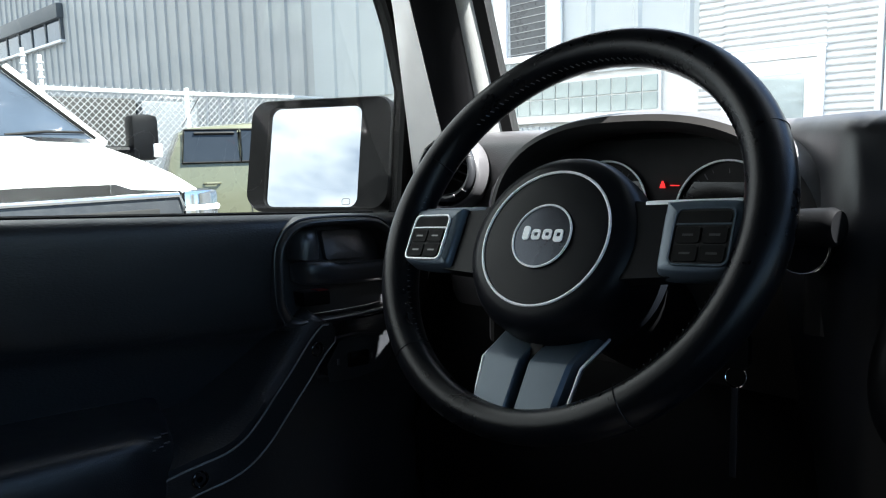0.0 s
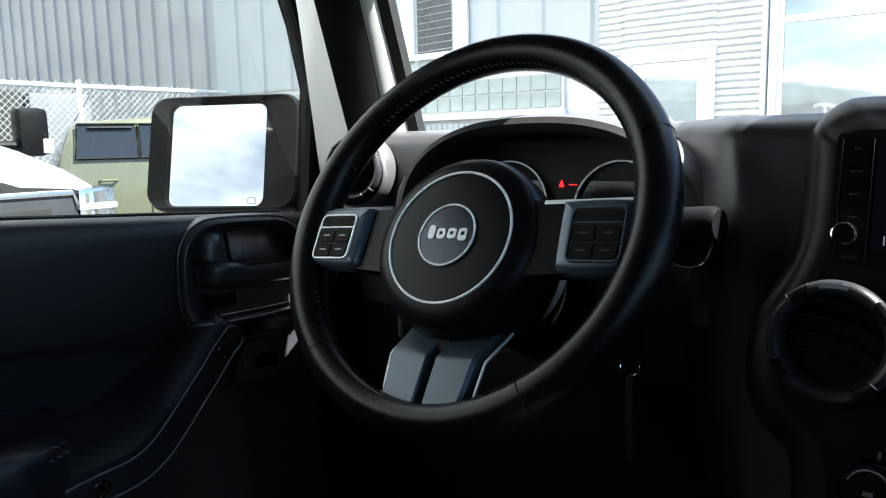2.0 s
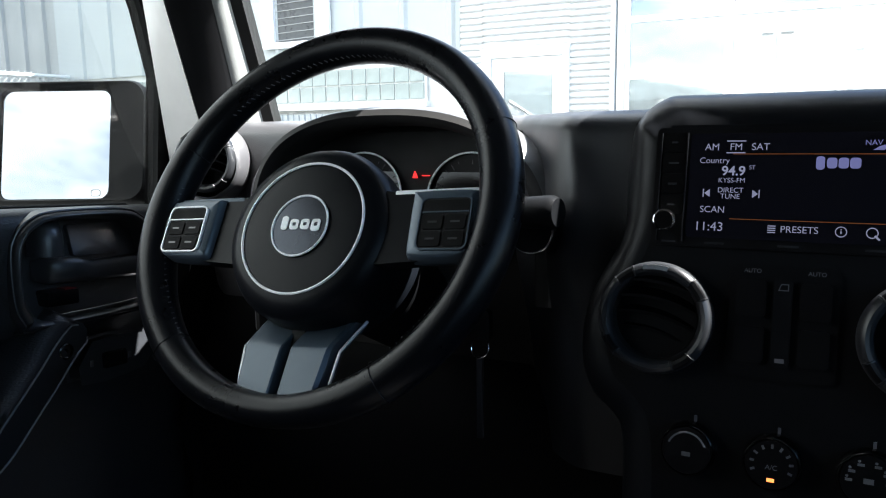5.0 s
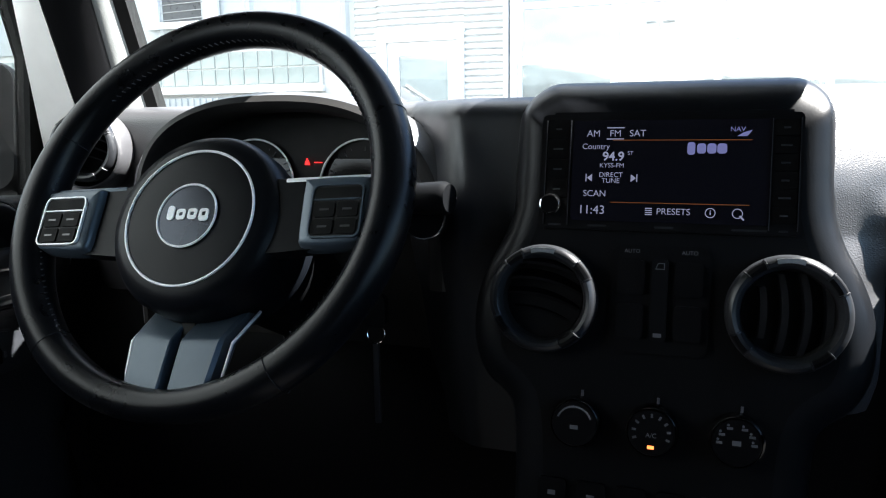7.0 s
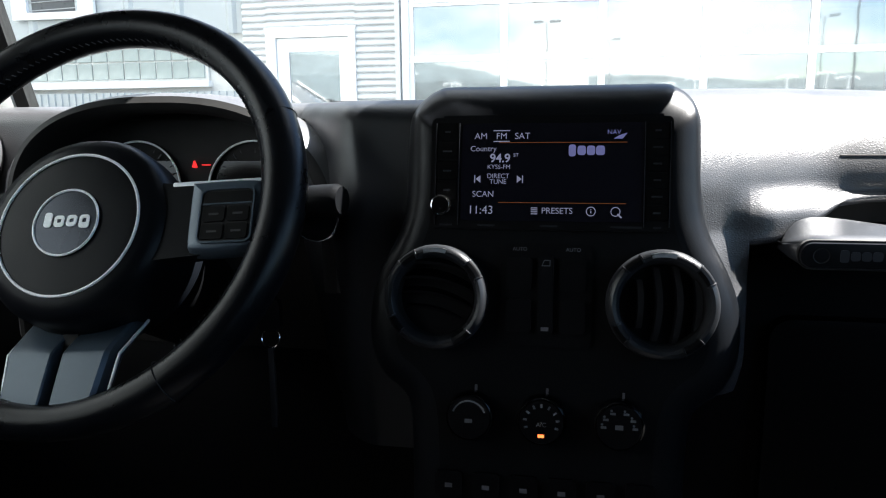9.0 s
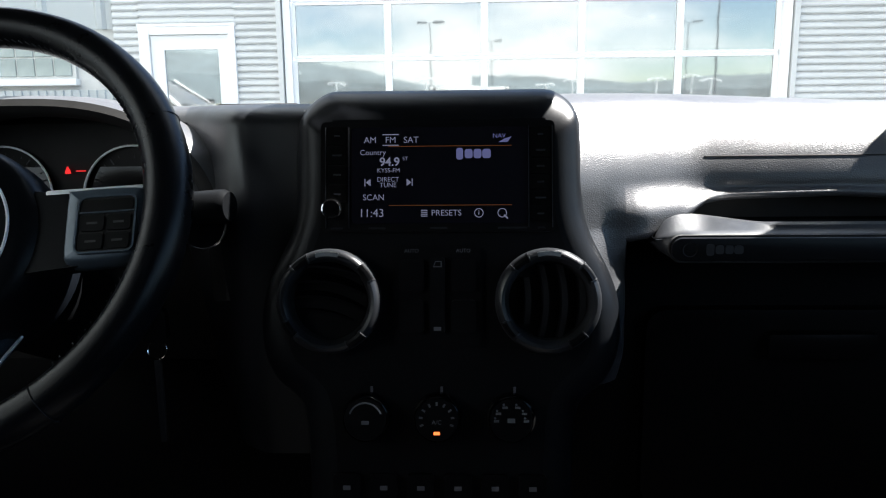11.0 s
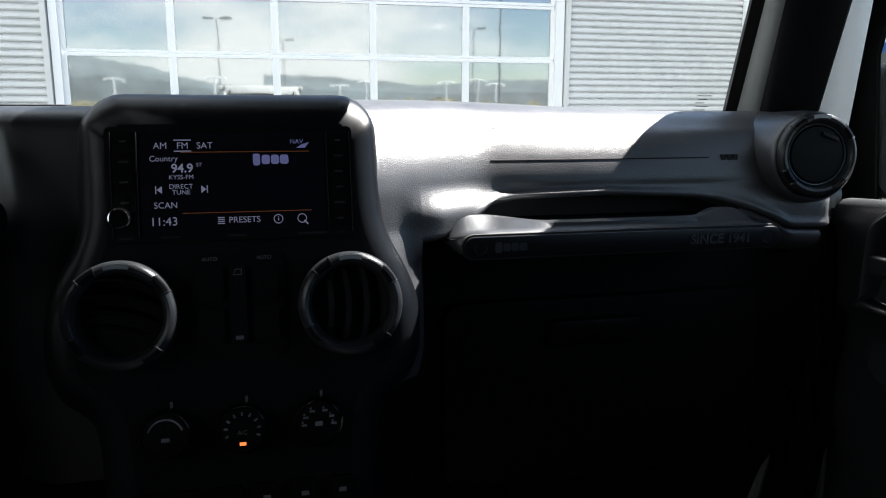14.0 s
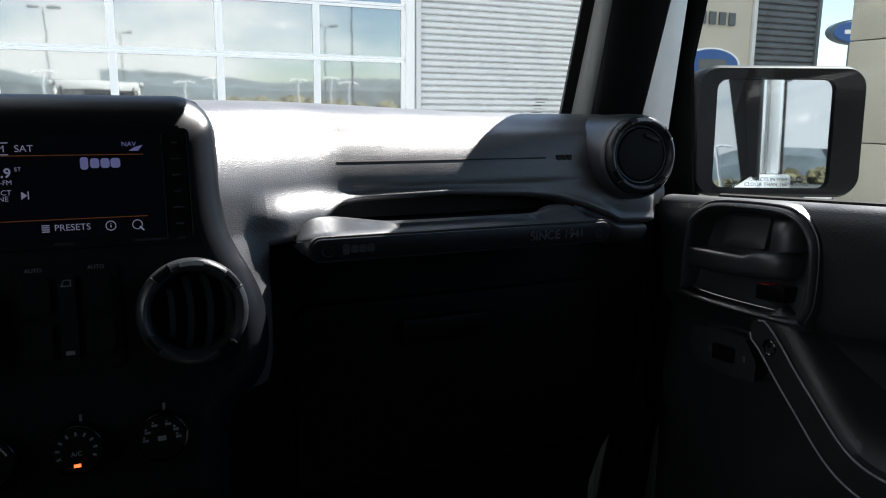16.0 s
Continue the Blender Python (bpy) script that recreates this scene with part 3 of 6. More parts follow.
def pad_low(x):
    """The height of the passenger pad's lower border."""
    return float(np.interp(x, [q[0] for q in LOW], [q[1] for q in LOW]))


def pad_sweep(x):
    """How far the pad comes forward beside the stack and falls back at the door."""
    t = 0.222 - x
    t = t if t > 0.02 else (t + 0.02) ** 2 / 0.08 if t > -0.02 else 0.0
    return -0.5 * t - max(0.0, 0.19 - x) ** 2 + 0.05 * smoothstep(0.60, 0.66, x)


def pad_y(x, z, zl):
    """The depth of the pad's face: leaning, hollow above the lip, swelling out beside the grab bar."""
    swell = 1.3 * smoothstep(0.135, 0.18, x) * (1 - smoothstep(0.21, 0.266, x)) + 0.8 * smoothstep(0.46, 0.54, x)
    q = smoothstep(1.344, 1.314, z) * smoothstep(1.262, 1.296, z)
    side = smoothstep(0.19, 0.27, x)
    lip = (0.0035 * math.exp(-((z - zl) / 0.004) ** 2) - 0.0014 * math.exp(-((z - 1.336) / 0.004) ** 2)) * side
    return 0.677 + pad_sweep(x) + 9.0 * max(0.0, z - 1.334) ** 2 - min(0.018, 0.30 * max(0.0, 1.305 - z)) * smoothstep(0.185, 0.145, x) - 0.013 * swell * q - lip


def pad_section(x, zl, under):
    n = 30 if under else 60
    d, zt = pad_sweep(x), 1.4195 - 0.0105 * smoothstep(0.15, 0.5, x)
    rows = dense([(x, y, z) for y, z in ((0.875, 1.395), (0.80, zt - 0.001), (0.765 + 0.5 * d, zt), (0.738 + 0.9 * d, zt - 0.0045), (0.7185 + d, zt - 0.0135), (0.7045 + d, 1.3885), (pad_y(x, 1.378, zl), 1.378))])
    rows += [(x, pad_y(x, z, zl), z) for z in (1.378 + (zl - 1.378) * k / n for k in range(1, n + 1))]
    y = rows[-1][1]
    rows += [(x, y + o, zl - h) for o, h in (((0.0015, 0.0025), (0.006, 0.0045), (0.014, 0.0055), (0.05, 0.008)) if under else ((0.004, 0.01), (0.012, 0.02), (0.02, 0.03), (0.03, 0.04)))]
    return rows


def dash_left(x):
    f = 0.725 - 0.085 * smoothstep(-0.27, -0.165, x)
    e = 0.03 * smoothstep(-0.66, -0.72, x)
    rows = [(0.875, 1.395), (0.81, 1.410), (f + 0.05, 1.413), (f + 0.02, 1.411), (f + 0.006, 1.403), (f + 0.0005, 1.385), (f - 0.004, 1.335), (f - 0.002, 1.27), (f + 0.01, 1.2), (f + 0.03, 1.08)]
    return [(x, y + e, z) for y, z in rows]


dashboard = thing("dashboard", "black soft-touch dashboard with grained vinyl top", "dashboard", (0, 0.8, 1.0))
DI = Matrix.Translation((0, -0.8, -1.0))


def dpart(name, bm, mat, parent=None, label="", **k):
    bmesh.ops.transform(bm, matrix=DI, verts=bm.verts)
    return part(name, bm, mat, parent or dashboard, label, **k)


b = BM()
loft(b, [pad_section(0.158 + 0.51 * i / 72, pad_low(0.158 + 0.51 * i / 72), True) for i in range(73)])
strip = [pad_section(0.11 + 0.048 * i / 14, 1.20, False) for i in range(15)]
loft(b, strip)
edge = [q for q in strip[-1] if q[2] < 1.305]
loft(b, [edge, [(0.1595, q[1] + 0.004, q[2]) for q in edge], [(0.160, 0.72, q[2]) for q in edge]])
dpart("passenger_pad", b, M_PAD, label="grained black vinyl pad", angle=60)
b = BM()
loft(b, [dense(dash_left(-0.73 + 0.48 * i / 60)) for i in range(61)])
dpart("driver_pad", b, M_PAD, angle=60)
b = BM()
loft(b, [dense(dash_left(-0.25 + 0.142 * i / 40)) for i in range(41)])
dpart("column_side_pad", b, M_DASHSIDE, label="smooth dark pad beside the cluster", angle=60)
# airbag seam and its small mark
b = BM()
line = []
for j in range(25):
    x = 0.236 + 0.236 * j / 24
    line.append((x, pad_y(x, 1.3625, pad_low(x)) + 0.0001, 1.3625))
tube(b, line, 0.0008, 6)
dpart("airbag_seam", b, M_VOID)
for i in range(3):
    dpart("airbag_mark", box(BM(), (0.486 + i * 0.0068, 0.6828, 1.3595), (0.4915 + i * 0.0068, 0.692, 1.3655)), M_VOID, smooth=False)
# lower panels: glove box side, knee panel
b = BM()
loft(b, [[(x, y, z) for y, z in ((0.78, 1.33), (0.715, 1.30), (0.70, 1.26), (0.70, 1.1), (0.72, 0.95), (0.78, 0.84))] for x in (0.12, 0.3, 0.5, 0.66)])
dpart("lower_panel", b, M_PLASTIC)
b = BM()
prism(b, rounded(0.36, 0.20, 0.02, 4, 0.37, 1.12), 0, 0.02, Matrix.Translation((0, 0.705, 0)) @ FACE)
glove = dpart("glove_box_door", b, M_PLASTIC, bevel=0.004)
b = box(BM(), (0.30, 0.672, 1.175), (0.40, 0.69, 1.20))
dpart("glove_latch", b, M_SMOOTH, bevel=0.005)
b = BM()
loft(b, [[(x, y, z) for y, z in ((0.75, 1.22), (0.70, 1.12), (0.70, 0.95), (0.76, 0.85))] for x in (-0.72, -0.4, -0.12)])
dpart("knee_panel", b, M_PLASTIC)
# sensor strip on the dash top
b = BM()
prism(b, rounded(0.085, 0.02, 0.008, 4, -0.20, 0.80), 1.408, 1.415)
dpart("defrost_grille", b, M_VOID, bevel=0.002)


def cluster():
    """Hooded instrument cluster: an arched brow, a dark panel, two ringed dials."""
    cx, cz, hw, hh, ex = -0.375, 1.295, 0.157, 0.109, 2.5
    path = [(-hw, cz - 0.12, -1, 0), (-hw, cz - 0.05, -1, 0)]
    for i in range(41):
        a = math.pi * (1 - i / 40)
        c, s_ = math.cos(a), math.sin(a)
        x = hw * math.copysign(abs(c) ** (2 / ex), c)
        z = cz + hh * abs(s_) ** (2 / ex)
        nx, nz = (abs(x) / hw) ** (ex - 1) * (1 if x > 0 else -1) / hw, (max(0, (z - cz)) / hh) ** (ex - 1) / hh
        q = math.hypot(nx, nz)
        path.append((x, z, nx / q, nz / q))
    path += [(hw, cz - 0.05, 1, 0), (hw, cz - 0.06, 1, 0)]
    rows = []
    for x, z, nx, nz in path:
        w = smoothstep(0.2, 0.95, nz)
        top = [(0, 0.735), (0, 0.672), (0.004, 0.661), (0.010, 0.657), (0.016, 0.661), (0.019, 0.675), (0.019, 0.71), (0.013, 0.755), (-0.002, 0.81)]
        sid = [(0, 0.735), (0, 0.675), (0.004, 0.664), (0.010, 0.660), (0.018, 0.664), (0.03, 0.676), (0.045, 0.694), (0.062, 0.714), (0.08, 0.737)]
        if x > 0:
            sid = [(o_, y_ - 0.035 * smoothstep(0.01, 0.06, o_)) for o_, y_ in sid]
        rows.append([(cx + x + nx * (o1 * w + o2 * (1 - w)), y1 * w + y2 * (1 - w), z + nz * (o1 * w + o2 * (1 - w))) for (o1, y1), (o2, y2) in zip(top, sid)])
    # black inner plastic taken near-black, with the brow's shade painted in
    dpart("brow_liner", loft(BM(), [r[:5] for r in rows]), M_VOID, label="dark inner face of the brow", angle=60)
    dpart("cluster_brow", loft(BM(), [r[4:] for r in rows]), M_PAD, label="arched black brow over the instruments", angle=60)
    b = box(BM(), (cx - 0.16, 0.716, 1.16), (cx + 0.16, 0.722, 1.397))
    face = dpart("cluster_panel", b, M_VOID, smooth=False)
    for gx, r in ((-0.428, 0.050), (-0.300, 0.050)):
        m = Matrix.Translation((gx, 0.712, 1.327)) @ Matrix.Rotation(radians(82), 4, "X")
        dial = dpart("dial", lathe(BM(), [(0, 0), (r - 0.002, 0), (r - 0.002, 0.003)], m), M_GLOSS, face)
        b = lathe(BM(), [(r - 0.0015 + 0.0011 * math.cos(2 * math.pi * k / 10), 0.006 + 0.0011 * math.sin(2 * math.pi * k / 10)) for k in range(11)], m)
        dpart("bezel", b, M_SILVER, dial, "thin chrome ring")
        b = BM()
        for i in range(25):
            a = radians(225 - i * 11.25)
            L = 0.006 if i % 3 == 0 else 0.003
            p = lambda rr: m @ Vector((rr * math.cos(a), rr * math.sin(a), 0.0012))
            tube(b, [p(r * 0.86), p(r * 0.86 - L)], 0.0004 if i % 3 else 0.0007, 4)
        dpart("scale_marks", b, M_ETCH, dial)
        a = radians(215)
        b = BM()
        tube(b, [m @ Vector((0, 0, 0.003)), m @ Vector((r * 0.7 * math.cos(a), r * 0.7 * math.sin(a), 0.003))], [0.0012, 0.0005], 5)
        dpart("needle", b, M_ETCH, dial)
    # seat-belt warning lamp: a small seated figure drawn as a plain triangle with a dot, and a bar
    m = Matrix.Translation((-0.3655, 0.713, 1.352)) @ FACE
    b = prism(BM(), [(-0.0030, -0.003), (0.0030, -0.003), (0.0020, 0.001), (0.0008, 0.0028), (0.0008, 0.004), (-0.0008, 0.004), (-0.0008, 0.0028), (-0.0018, 0.001)], 0, 0.001, m)
    dpart("warning_lamp", b, M_RED, face, "glowing red warning lamp", smooth=False)
    b = box(BM(), (-0.3575, 0.7125, 1.3512), (-0.348, 0.7135, 1.3522))
    dpart("warning_lamp", b, M_RED, face, "glowing red warning lamp", smooth=False)


cluster()


# ---- centre stack ----
TF = Matrix.Translation((0, 0.60, 1.325)) @ Matrix.Rotation(radians(78.7), 4, "X")
stack = thing("center_console_panel", "black centre stack housing with rounded hood and flared sides", "center stack", TF)


def offset_outline(pts, d):
    out = []
    n = len(pts)
    for i in range(n):
        a, b_, c = Vector(pts[i - 1]), Vector(pts[i]), Vector(pts[(i + 1) % n])
        t1, t2 = (b_ - a).normalized(), (c - b_).normalized()
        nn = Vector((-(t1.y + t2.y), t1.x + t2.x)).normalized()
        k = max(0.5, nn.dot(Vector((-t1.y, t1.x))))
        q = b_ + nn * d / k
        if q.y > 0.05 and d > 0:
            q = Vector((max(-0.1125 + d, min(0.1125 - d, q.x)), min(0.1015 - d, q.y)))
        out.append(tuple(q))
    return out


half = [(0.0, 0.0975), (0.06, 0.0975), (0.088, 0.0975), (0.0965, 0.0955), (0.1045, 0.0905), (0.1095, 0.0830), (0.1120, 0.070), (0.1125, 0.05), (0.1135, 0.02), (0.116, -0.003), (0.123, -0.024), (0.134, -0.046), (0.142, -0.068),
        (0.145, -0.093), (0.142, -0.118), (0.132, -0.137), (0.118, -0.148), (0.108, -0.165), (0.104, -0.22), (0.102, -0.33)]
half = [tuple(p)[1:] for p in curve_through([(0, *p) for p in half], 3)]
outline = [(-x, y) for x, y in half] + [(x, y) for x, y in half[::-1]][:-1]   # counter-clockwise from the top
outline = offset_outline(outline, -0.0045)
b = BM()
# rings from the back to the face: inset, depth at the flanks, depth at the top, lift at the top
skin = []
for inset, w_side, w_top, lift in ((0, -0.20, -0.20, -0.012), (0, -0.10, -0.10, 0.004), (0, -0.030, -0.055, 0.0065), (0, -0.020, -0.0397, 0.0054), (0.0015, -0.0145, -0.028, 0.0045),
                                   (0.004, -0.0105, -0.019, 0.0025), (0.010, -0.0062, -0.012, 0.0025), (0.016, -0.0042, -0.0072, 0.0015), (0.021, -0.0036, -0.0045, 0.0), (0.026, -0.0035, -0.0035, 0.0)):
    ring = []
    for (x, y), (x_out, y_out) in zip(offset_outline(outline, inset) if inset else outline, outline):
        if y_out > 0.05:
            x, y = x_out * (1 - inset / 0.1165), y_out - inset * smoothstep(0.055, 0.092, y_out)
        top = smoothstep(0.078, 0.0975, y_out)
        draft = (-0.0055 if x < -0.09 else 0.001 if x > 0.09 else 0.0) * smoothstep(-0.014, -0.030, w_side) * smoothstep(-0.02, 0.03, y_out)
        ring.append((x + draft, y + lift * top, w_side + (w_top - w_side) * top))
    skin.append(ring)
loft(b, skin, closed=True)
part("hood_surround", b, M_HOODTRIM, stack, angle=50)
b = BM()
f = b.faces.new([b.verts.new((x, y, -0.0035)) for x, y in offset_outline(outline, 0.0255)])
bmesh.ops.triangulate(b, faces=[f])
part("face_panel", b, M_STACK, stack, smooth=False)


def vent_mesh_ring(r, depth=0.012):
    """Turned ring profile of a round vent, axis z."""
    return [(r * 1.02, -0.004), (r * 1.02, depth * 0.3), (r * 1.0, depth * 0.68), (r * 0.96, depth * 0.95), (r * 0.9, depth * 1.06), (r * 0.84, depth * 1.0), (r * 0.79, depth * 0.78), (r * 0.755, depth * 0.35), (r * 0.74, -0.012)]


def air_vent(m, r, state, label):
    """A round dash vent: ring, four ring insets, barrel and slats (open) or a closed flap."""
    v = thing("air_vent", label, "air vent", m, group="dashboard vents")
    part("ring", lathe(BM(), vent_mesh_ring(r), n=56), M_RING, v, "satin vent ring")
    for a0 in (36, 126, 216, 306):
        b = BM()
        prof = [(r * 0.985, 0.0095), (r * 0.96, 0.0119), (r * 0.90, 0.0131), (r * 0.84, 0.0123), (r * 0.80, 0.0095)]
        lathe(b, prof, n=8, arc=(a0 - 10, a0 + 10))
        part("ring_inset", b, M_SMOOTH, v)
        for e in (-11, 11):
            a = radians(a0 + e)
            b = tube(BM(), [(r * k * math.cos(a), r * k * math.sin(a), h) for k, h in ((1.0, 0.0085), (0.95, 0.0122), (0.88, 0.0132), (0.82, 0.0115))], 0.0008, 6)
            part("ring_rib", b, M_RING, v)
    # raised plain bar where the maker's mark sits
    b = lathe(BM(), [(r * 0.955, 0.0115), (r * 0.95, 0.0135), (r * 0.87, 0.0140), (r * 0.865, 0.012)], n=10, arc=(76, 104))
    part("ring_mark", b, M_EDGE, v)
    part("barrel", lathe(BM(), [(r * 0.75, 0.006), (r * 0.72, -0.03), (0, -0.032)], n=40), M_VOID, v)
    if state == "closed":
        b = lathe(BM(), [(r * 0.70, 0.001), (r * 0.69, 0.006), (r * 0.66, 0.0075), (0, 0.009)], n=40)
        part("flap", b, M_PLASTIC, v)
        b = lathe(BM(), [(r * 0.715, 0.001), (r * 0.72, 0.007), (r * 0.74, 0.0075), (r * 0.75, 0.003)], n=48)
        part("flap_rim", b, M_SATIN, v, "bright thin flap rim")
        b = box(BM(), (-r * 0.1, r * 0.45, 0.007), (r * 0.35, r * 0.55, 0.0105), Matrix.Rotation(radians(-20), 4, "Z"))
        part("thumb_tab", b, M_SMOOTH, v, bevel=0.001)
    elif state == "upright":
        for x in (-0.58, -0.24, 0.12, 0.46):
            b = BM()
            h = r * 0.72 * math.sqrt(max(0.05, 1 - (x / 0.74) ** 2))
            rows = []
            for j in range(9):
                y = -h + 2 * h * j / 8
                bow = 0.10 * r * (1 - (y / (r * 0.72)) ** 2)
                rows.append([(x * r + bow, y, -0.02), (x * r + bow + 0.002, y, -0.002 + bow), (x * r + bow + 0.0065, y, -0.001 + bow), (x * r + bow + 0.004, y, -0.02)])
            loft(b, rows, closed=True, caps=True)
            part("slat", b, M_INSERT, v)
    else:
        tilt = Matrix.Rotation(radians(24), 4, "X") @ Matrix.Rotation(radians(-12), 4, "Z")
        for k, y in enumerate((0.50, 0.18, -0.15, -0.48)):
            h = r * 0.70 * math.sqrt(1 - (y / 0.74) ** 2)
            b = BM()
            rows = []
            for j in range(9):
                x = -h + 2 * h * j / 8
                bow = 0.14 * r * (1 - (x / (r * 0.72)) ** 2)
                rows.append([(x, y * r + bow, -0.018), (x, y * r + bow + 0.0015, 0.0), (x, y * r + bow + 0.004, 0.0), (x, y * r + bow + 0.003, -0.018)])
            loft(b, [[tilt @ Vector(p) for p in q] for q in rows], closed=True, caps=True)
            part("slat", b, M_PLASTIC, v)
    return v


air_vent(TF @ Matrix.Translation((-0.088, -0.072, 0.004)), 0.0415, "tilted", "round centre-stack air vent with satin ring, slats tilted down")
air_vent(TF @ Matrix.Translation((0.0875, -0.072, 0.004)), 0.0415, "upright", "round centre-stack air vent with satin ring and upright slats")
air_vent(Matrix.Translation((-0.6345, 0.690, 1.368)) @ Matrix.Rotation(radians(14), 4, "Z") @ Matrix.Rotation(radians(86), 4, "X"), 0.0385, "tilted", "round air vent with satin grey ring beside the driver's pillar")
air_vent(Matrix.Translation((0.5735, 0.655, 1.366)) @ Matrix.Rotation(radians(-7), 4, "Z") @ Matrix.Rotation(radians(86), 4, "X"), 0.0420, "closed", "round closed air vent at the passenger's end of the dashboard")
for x, y, turn, k in ((-0.6345, 0.690, 14, 0.835), (0.5735, 0.655, -7, 0.91)):
    m = Matrix.Translation((x, y, 1.3635)) @ Matrix.Rotation(radians(turn), 4, "Z") @ Matrix.Rotation(radians(86), 4, "X")
    b = lathe(BM(), [(q * k, h) for q, h in ((0.0475, 0.002), (0.0475, 0.005), (0.0490, 0.0045), (0.0515, -0.001), (0.0535, -0.02), (0.056, -0.08))], m)
    # right boss darker than the pad: its shade is put into the colour
    dpart("vent_boss", b, M_PAD if x < 0 else M_BAR, angle=60)


def radio():
    """Touch-screen radio with button columns; words on the screen glow."""
    rd = thing("car_radio", "black touchscreen car radio with lit blue-white text", "car radio", TF @ Matrix.Translation((0, 0.0285, -0.004)))
    part("body", prism(BM(), rounded(0.190, 0.090, 0.004, 3, -0.001, 0), -0.05, 0.004), M_SMOOTH, rd, bevel=0.0015)
    part("screen", prism(BM(), rounded(0.146, 0.078, 0.003, 3, 0.002, 0.001), 0.0041, 0.0047), M_SCREEN, rd, smooth=False)
    z = 0.0049
    U = lambda px: -0.0545 + (px - 852) * 0.000438
    Vv = lambda py: (400 - py) * 0.000457 - 0.015 - 0.0285 + 0.0005
    def say(text, px, py, size, mat=M_BLUETXT, bold=0.0):
        words("screen_text", text, size, mat, Matrix.Translation((U(px), Vv(py), z)), rd, 0.0, bold=bold)
    say("AM", 850, 241, 0.0072)
    say("FM", 888, 241, 0.0072)
    say("SAT", 926, 241, 0.0072)
    say("Country", 855, 263, 0.0062)
    say("94.9", 886, 280, 0.0096, bold=0.0002)
    say("ST", 915, 274, 0.0042)
    say("KYSS-FM", 884, 295, 0.0050)
    say("DIRECT", 883, 311, 0.0053)
    say("TUNE", 883, 321, 0.0053)
    say("SCAN", 856, 343, 0.0068)
    say("11:43", 852, 371, 0.0094)
    say("PRESETS", 991, 371, 0.0068)
    say("NAV", 1089, 235, 0.0052, M_DIMTXT)
    b = BM()
    for py in (231, 250):
        box(b, (U(873), Vv(py) - 0.0004, z), (U(903), Vv(py) + 0.0004, z + 0.0002))
    for i in range(4):
        box(b, (U(944), Vv(366 + i * 3.4) - 0.0004, z), (U(956), Vv(366 + i * 3.4) + 0.0004, z + 0.0002))
    for px, d in ((846, -1), (922, 1)):
        c = U(px)
        prism(b, [(c - d * 0.002, Vv(316) - 0.003), (c + d * 0.002, Vv(316)), (c - d * 0.002, Vv(316) + 0.003)][:: d], z, z + 0.0002)
        box(b, (c + d * 0.0026 - 0.0004, Vv(316) - 0.003, z), (c + d * 0.0026 + 0.0004, Vv(316) + 0.003, z + 0.0002))
    for px in (1051, 1094):
        lathe(b, [(0.0031, 0), (0.0031, 0.0002), (0.0038, 0.0002), (0.0038, 0)], Matrix.Translation((U(px), Vv(371), z)), 24)
    box(b, (U(1051) - 0.0004, Vv(374), z), (U(1051) + 0.0004, Vv(370), z + 0.0002))
    box(b, (U(1051) - 0.0004, Vv(368.6), z), (U(1051) + 0.0004, Vv(366.8), z + 0.0002))
    box(b, (-0.0022, -0.0006, 0), (0.0022, 0.0006, 0.0002), Matrix.Translation((U(1101), Vv(378), z)) @ Matrix.Rotation(radians(-45), 4, "Z"))
    tagged(part("screen_symbol", b, M_BLUETXT, rd, smooth=False), kind="stuff")
    b = BM()
    for i, w in enumerate((13, 15, 15, 16)):
        prism(b, rounded(w * 0.00043, 0.0075 + (0.002 if i == 0 else 0), 0.002, 3, U(1016 + i * 16.5), Vv(266)), z, z + 0.0002)
    prism(b, [(U(1088), Vv(246)), (U(1104), Vv(246)), (U(1112), Vv(236)), (U(1098), Vv(240))], z, z + 0.0002)
    part("screen_logo", b, M_DIMTXT, rd, "plain blue-violet shapes on the screen", smooth=False)
    for py in (252, 357):
        part("screen_line", box(BM(), (U(884), Vv(py) - 0.0003, z), (U(1112), Vv(py) + 0.0003, z + 0.0001)), M_ORANGE, rd, smooth=False)
    for sx in (-1, 1):
        cu = 0.0825 * sx
        for i in range(6 if sx > 0 else 4):
            y = 0.0335 - i * 0.0128 if sx > 0 else 0.0335 - i * 0.0158
            h = 0.0118 if sx > 0 else 0.0146
            k = part("button", prism(BM(), rounded(0.0165, h, 0.0008, 2, cu, y), 0.003, 0.0054), M_GLOSS, rd, bevel=0.0004)
            w = (0.0045, 0.0075, 0.0065, 0.0055, 0.0085, 0.0055)[i]
            part("button_mark", box(BM(), (cu - w / 2, y - 0.0007, 0.0053), (cu + w / 2, y + 0.0007, 0.0056)), M_RING, k, smooth=False)
        # paler strips paint the highlights on the button columns' edges
        for e in (-0.0095, 0.0095):
            part("edge_highlight", box(BM(), (cu + e - 0.0003, -0.0415, 0.004), (cu + e + 0.0003, 0.0405, 0.0062)), M_RING, rd, "thin strip painting the column's edge highlight", smooth=False)
    kn = part("volume_knob", lathe(BM(), [(0.0075, 0.002), (0.0075, 0.010), (0.0068, 0.012), (0, 0.0122)], Matrix.Translation((-0.0862, -0.0262, 0)), 32), M_GLOSS, rd, "glossy knob with chrome rim")
    part("knob_rim", lathe(BM(), [(0.0086, 0.002), (0.0086, 0.008), (0.0082, 0.0105), (0.0074, 0.0108), (0.0074, 0.008)], Matrix.Translation((-0.0862, -0.0262, 0)), 32), M_CHROME, kn)
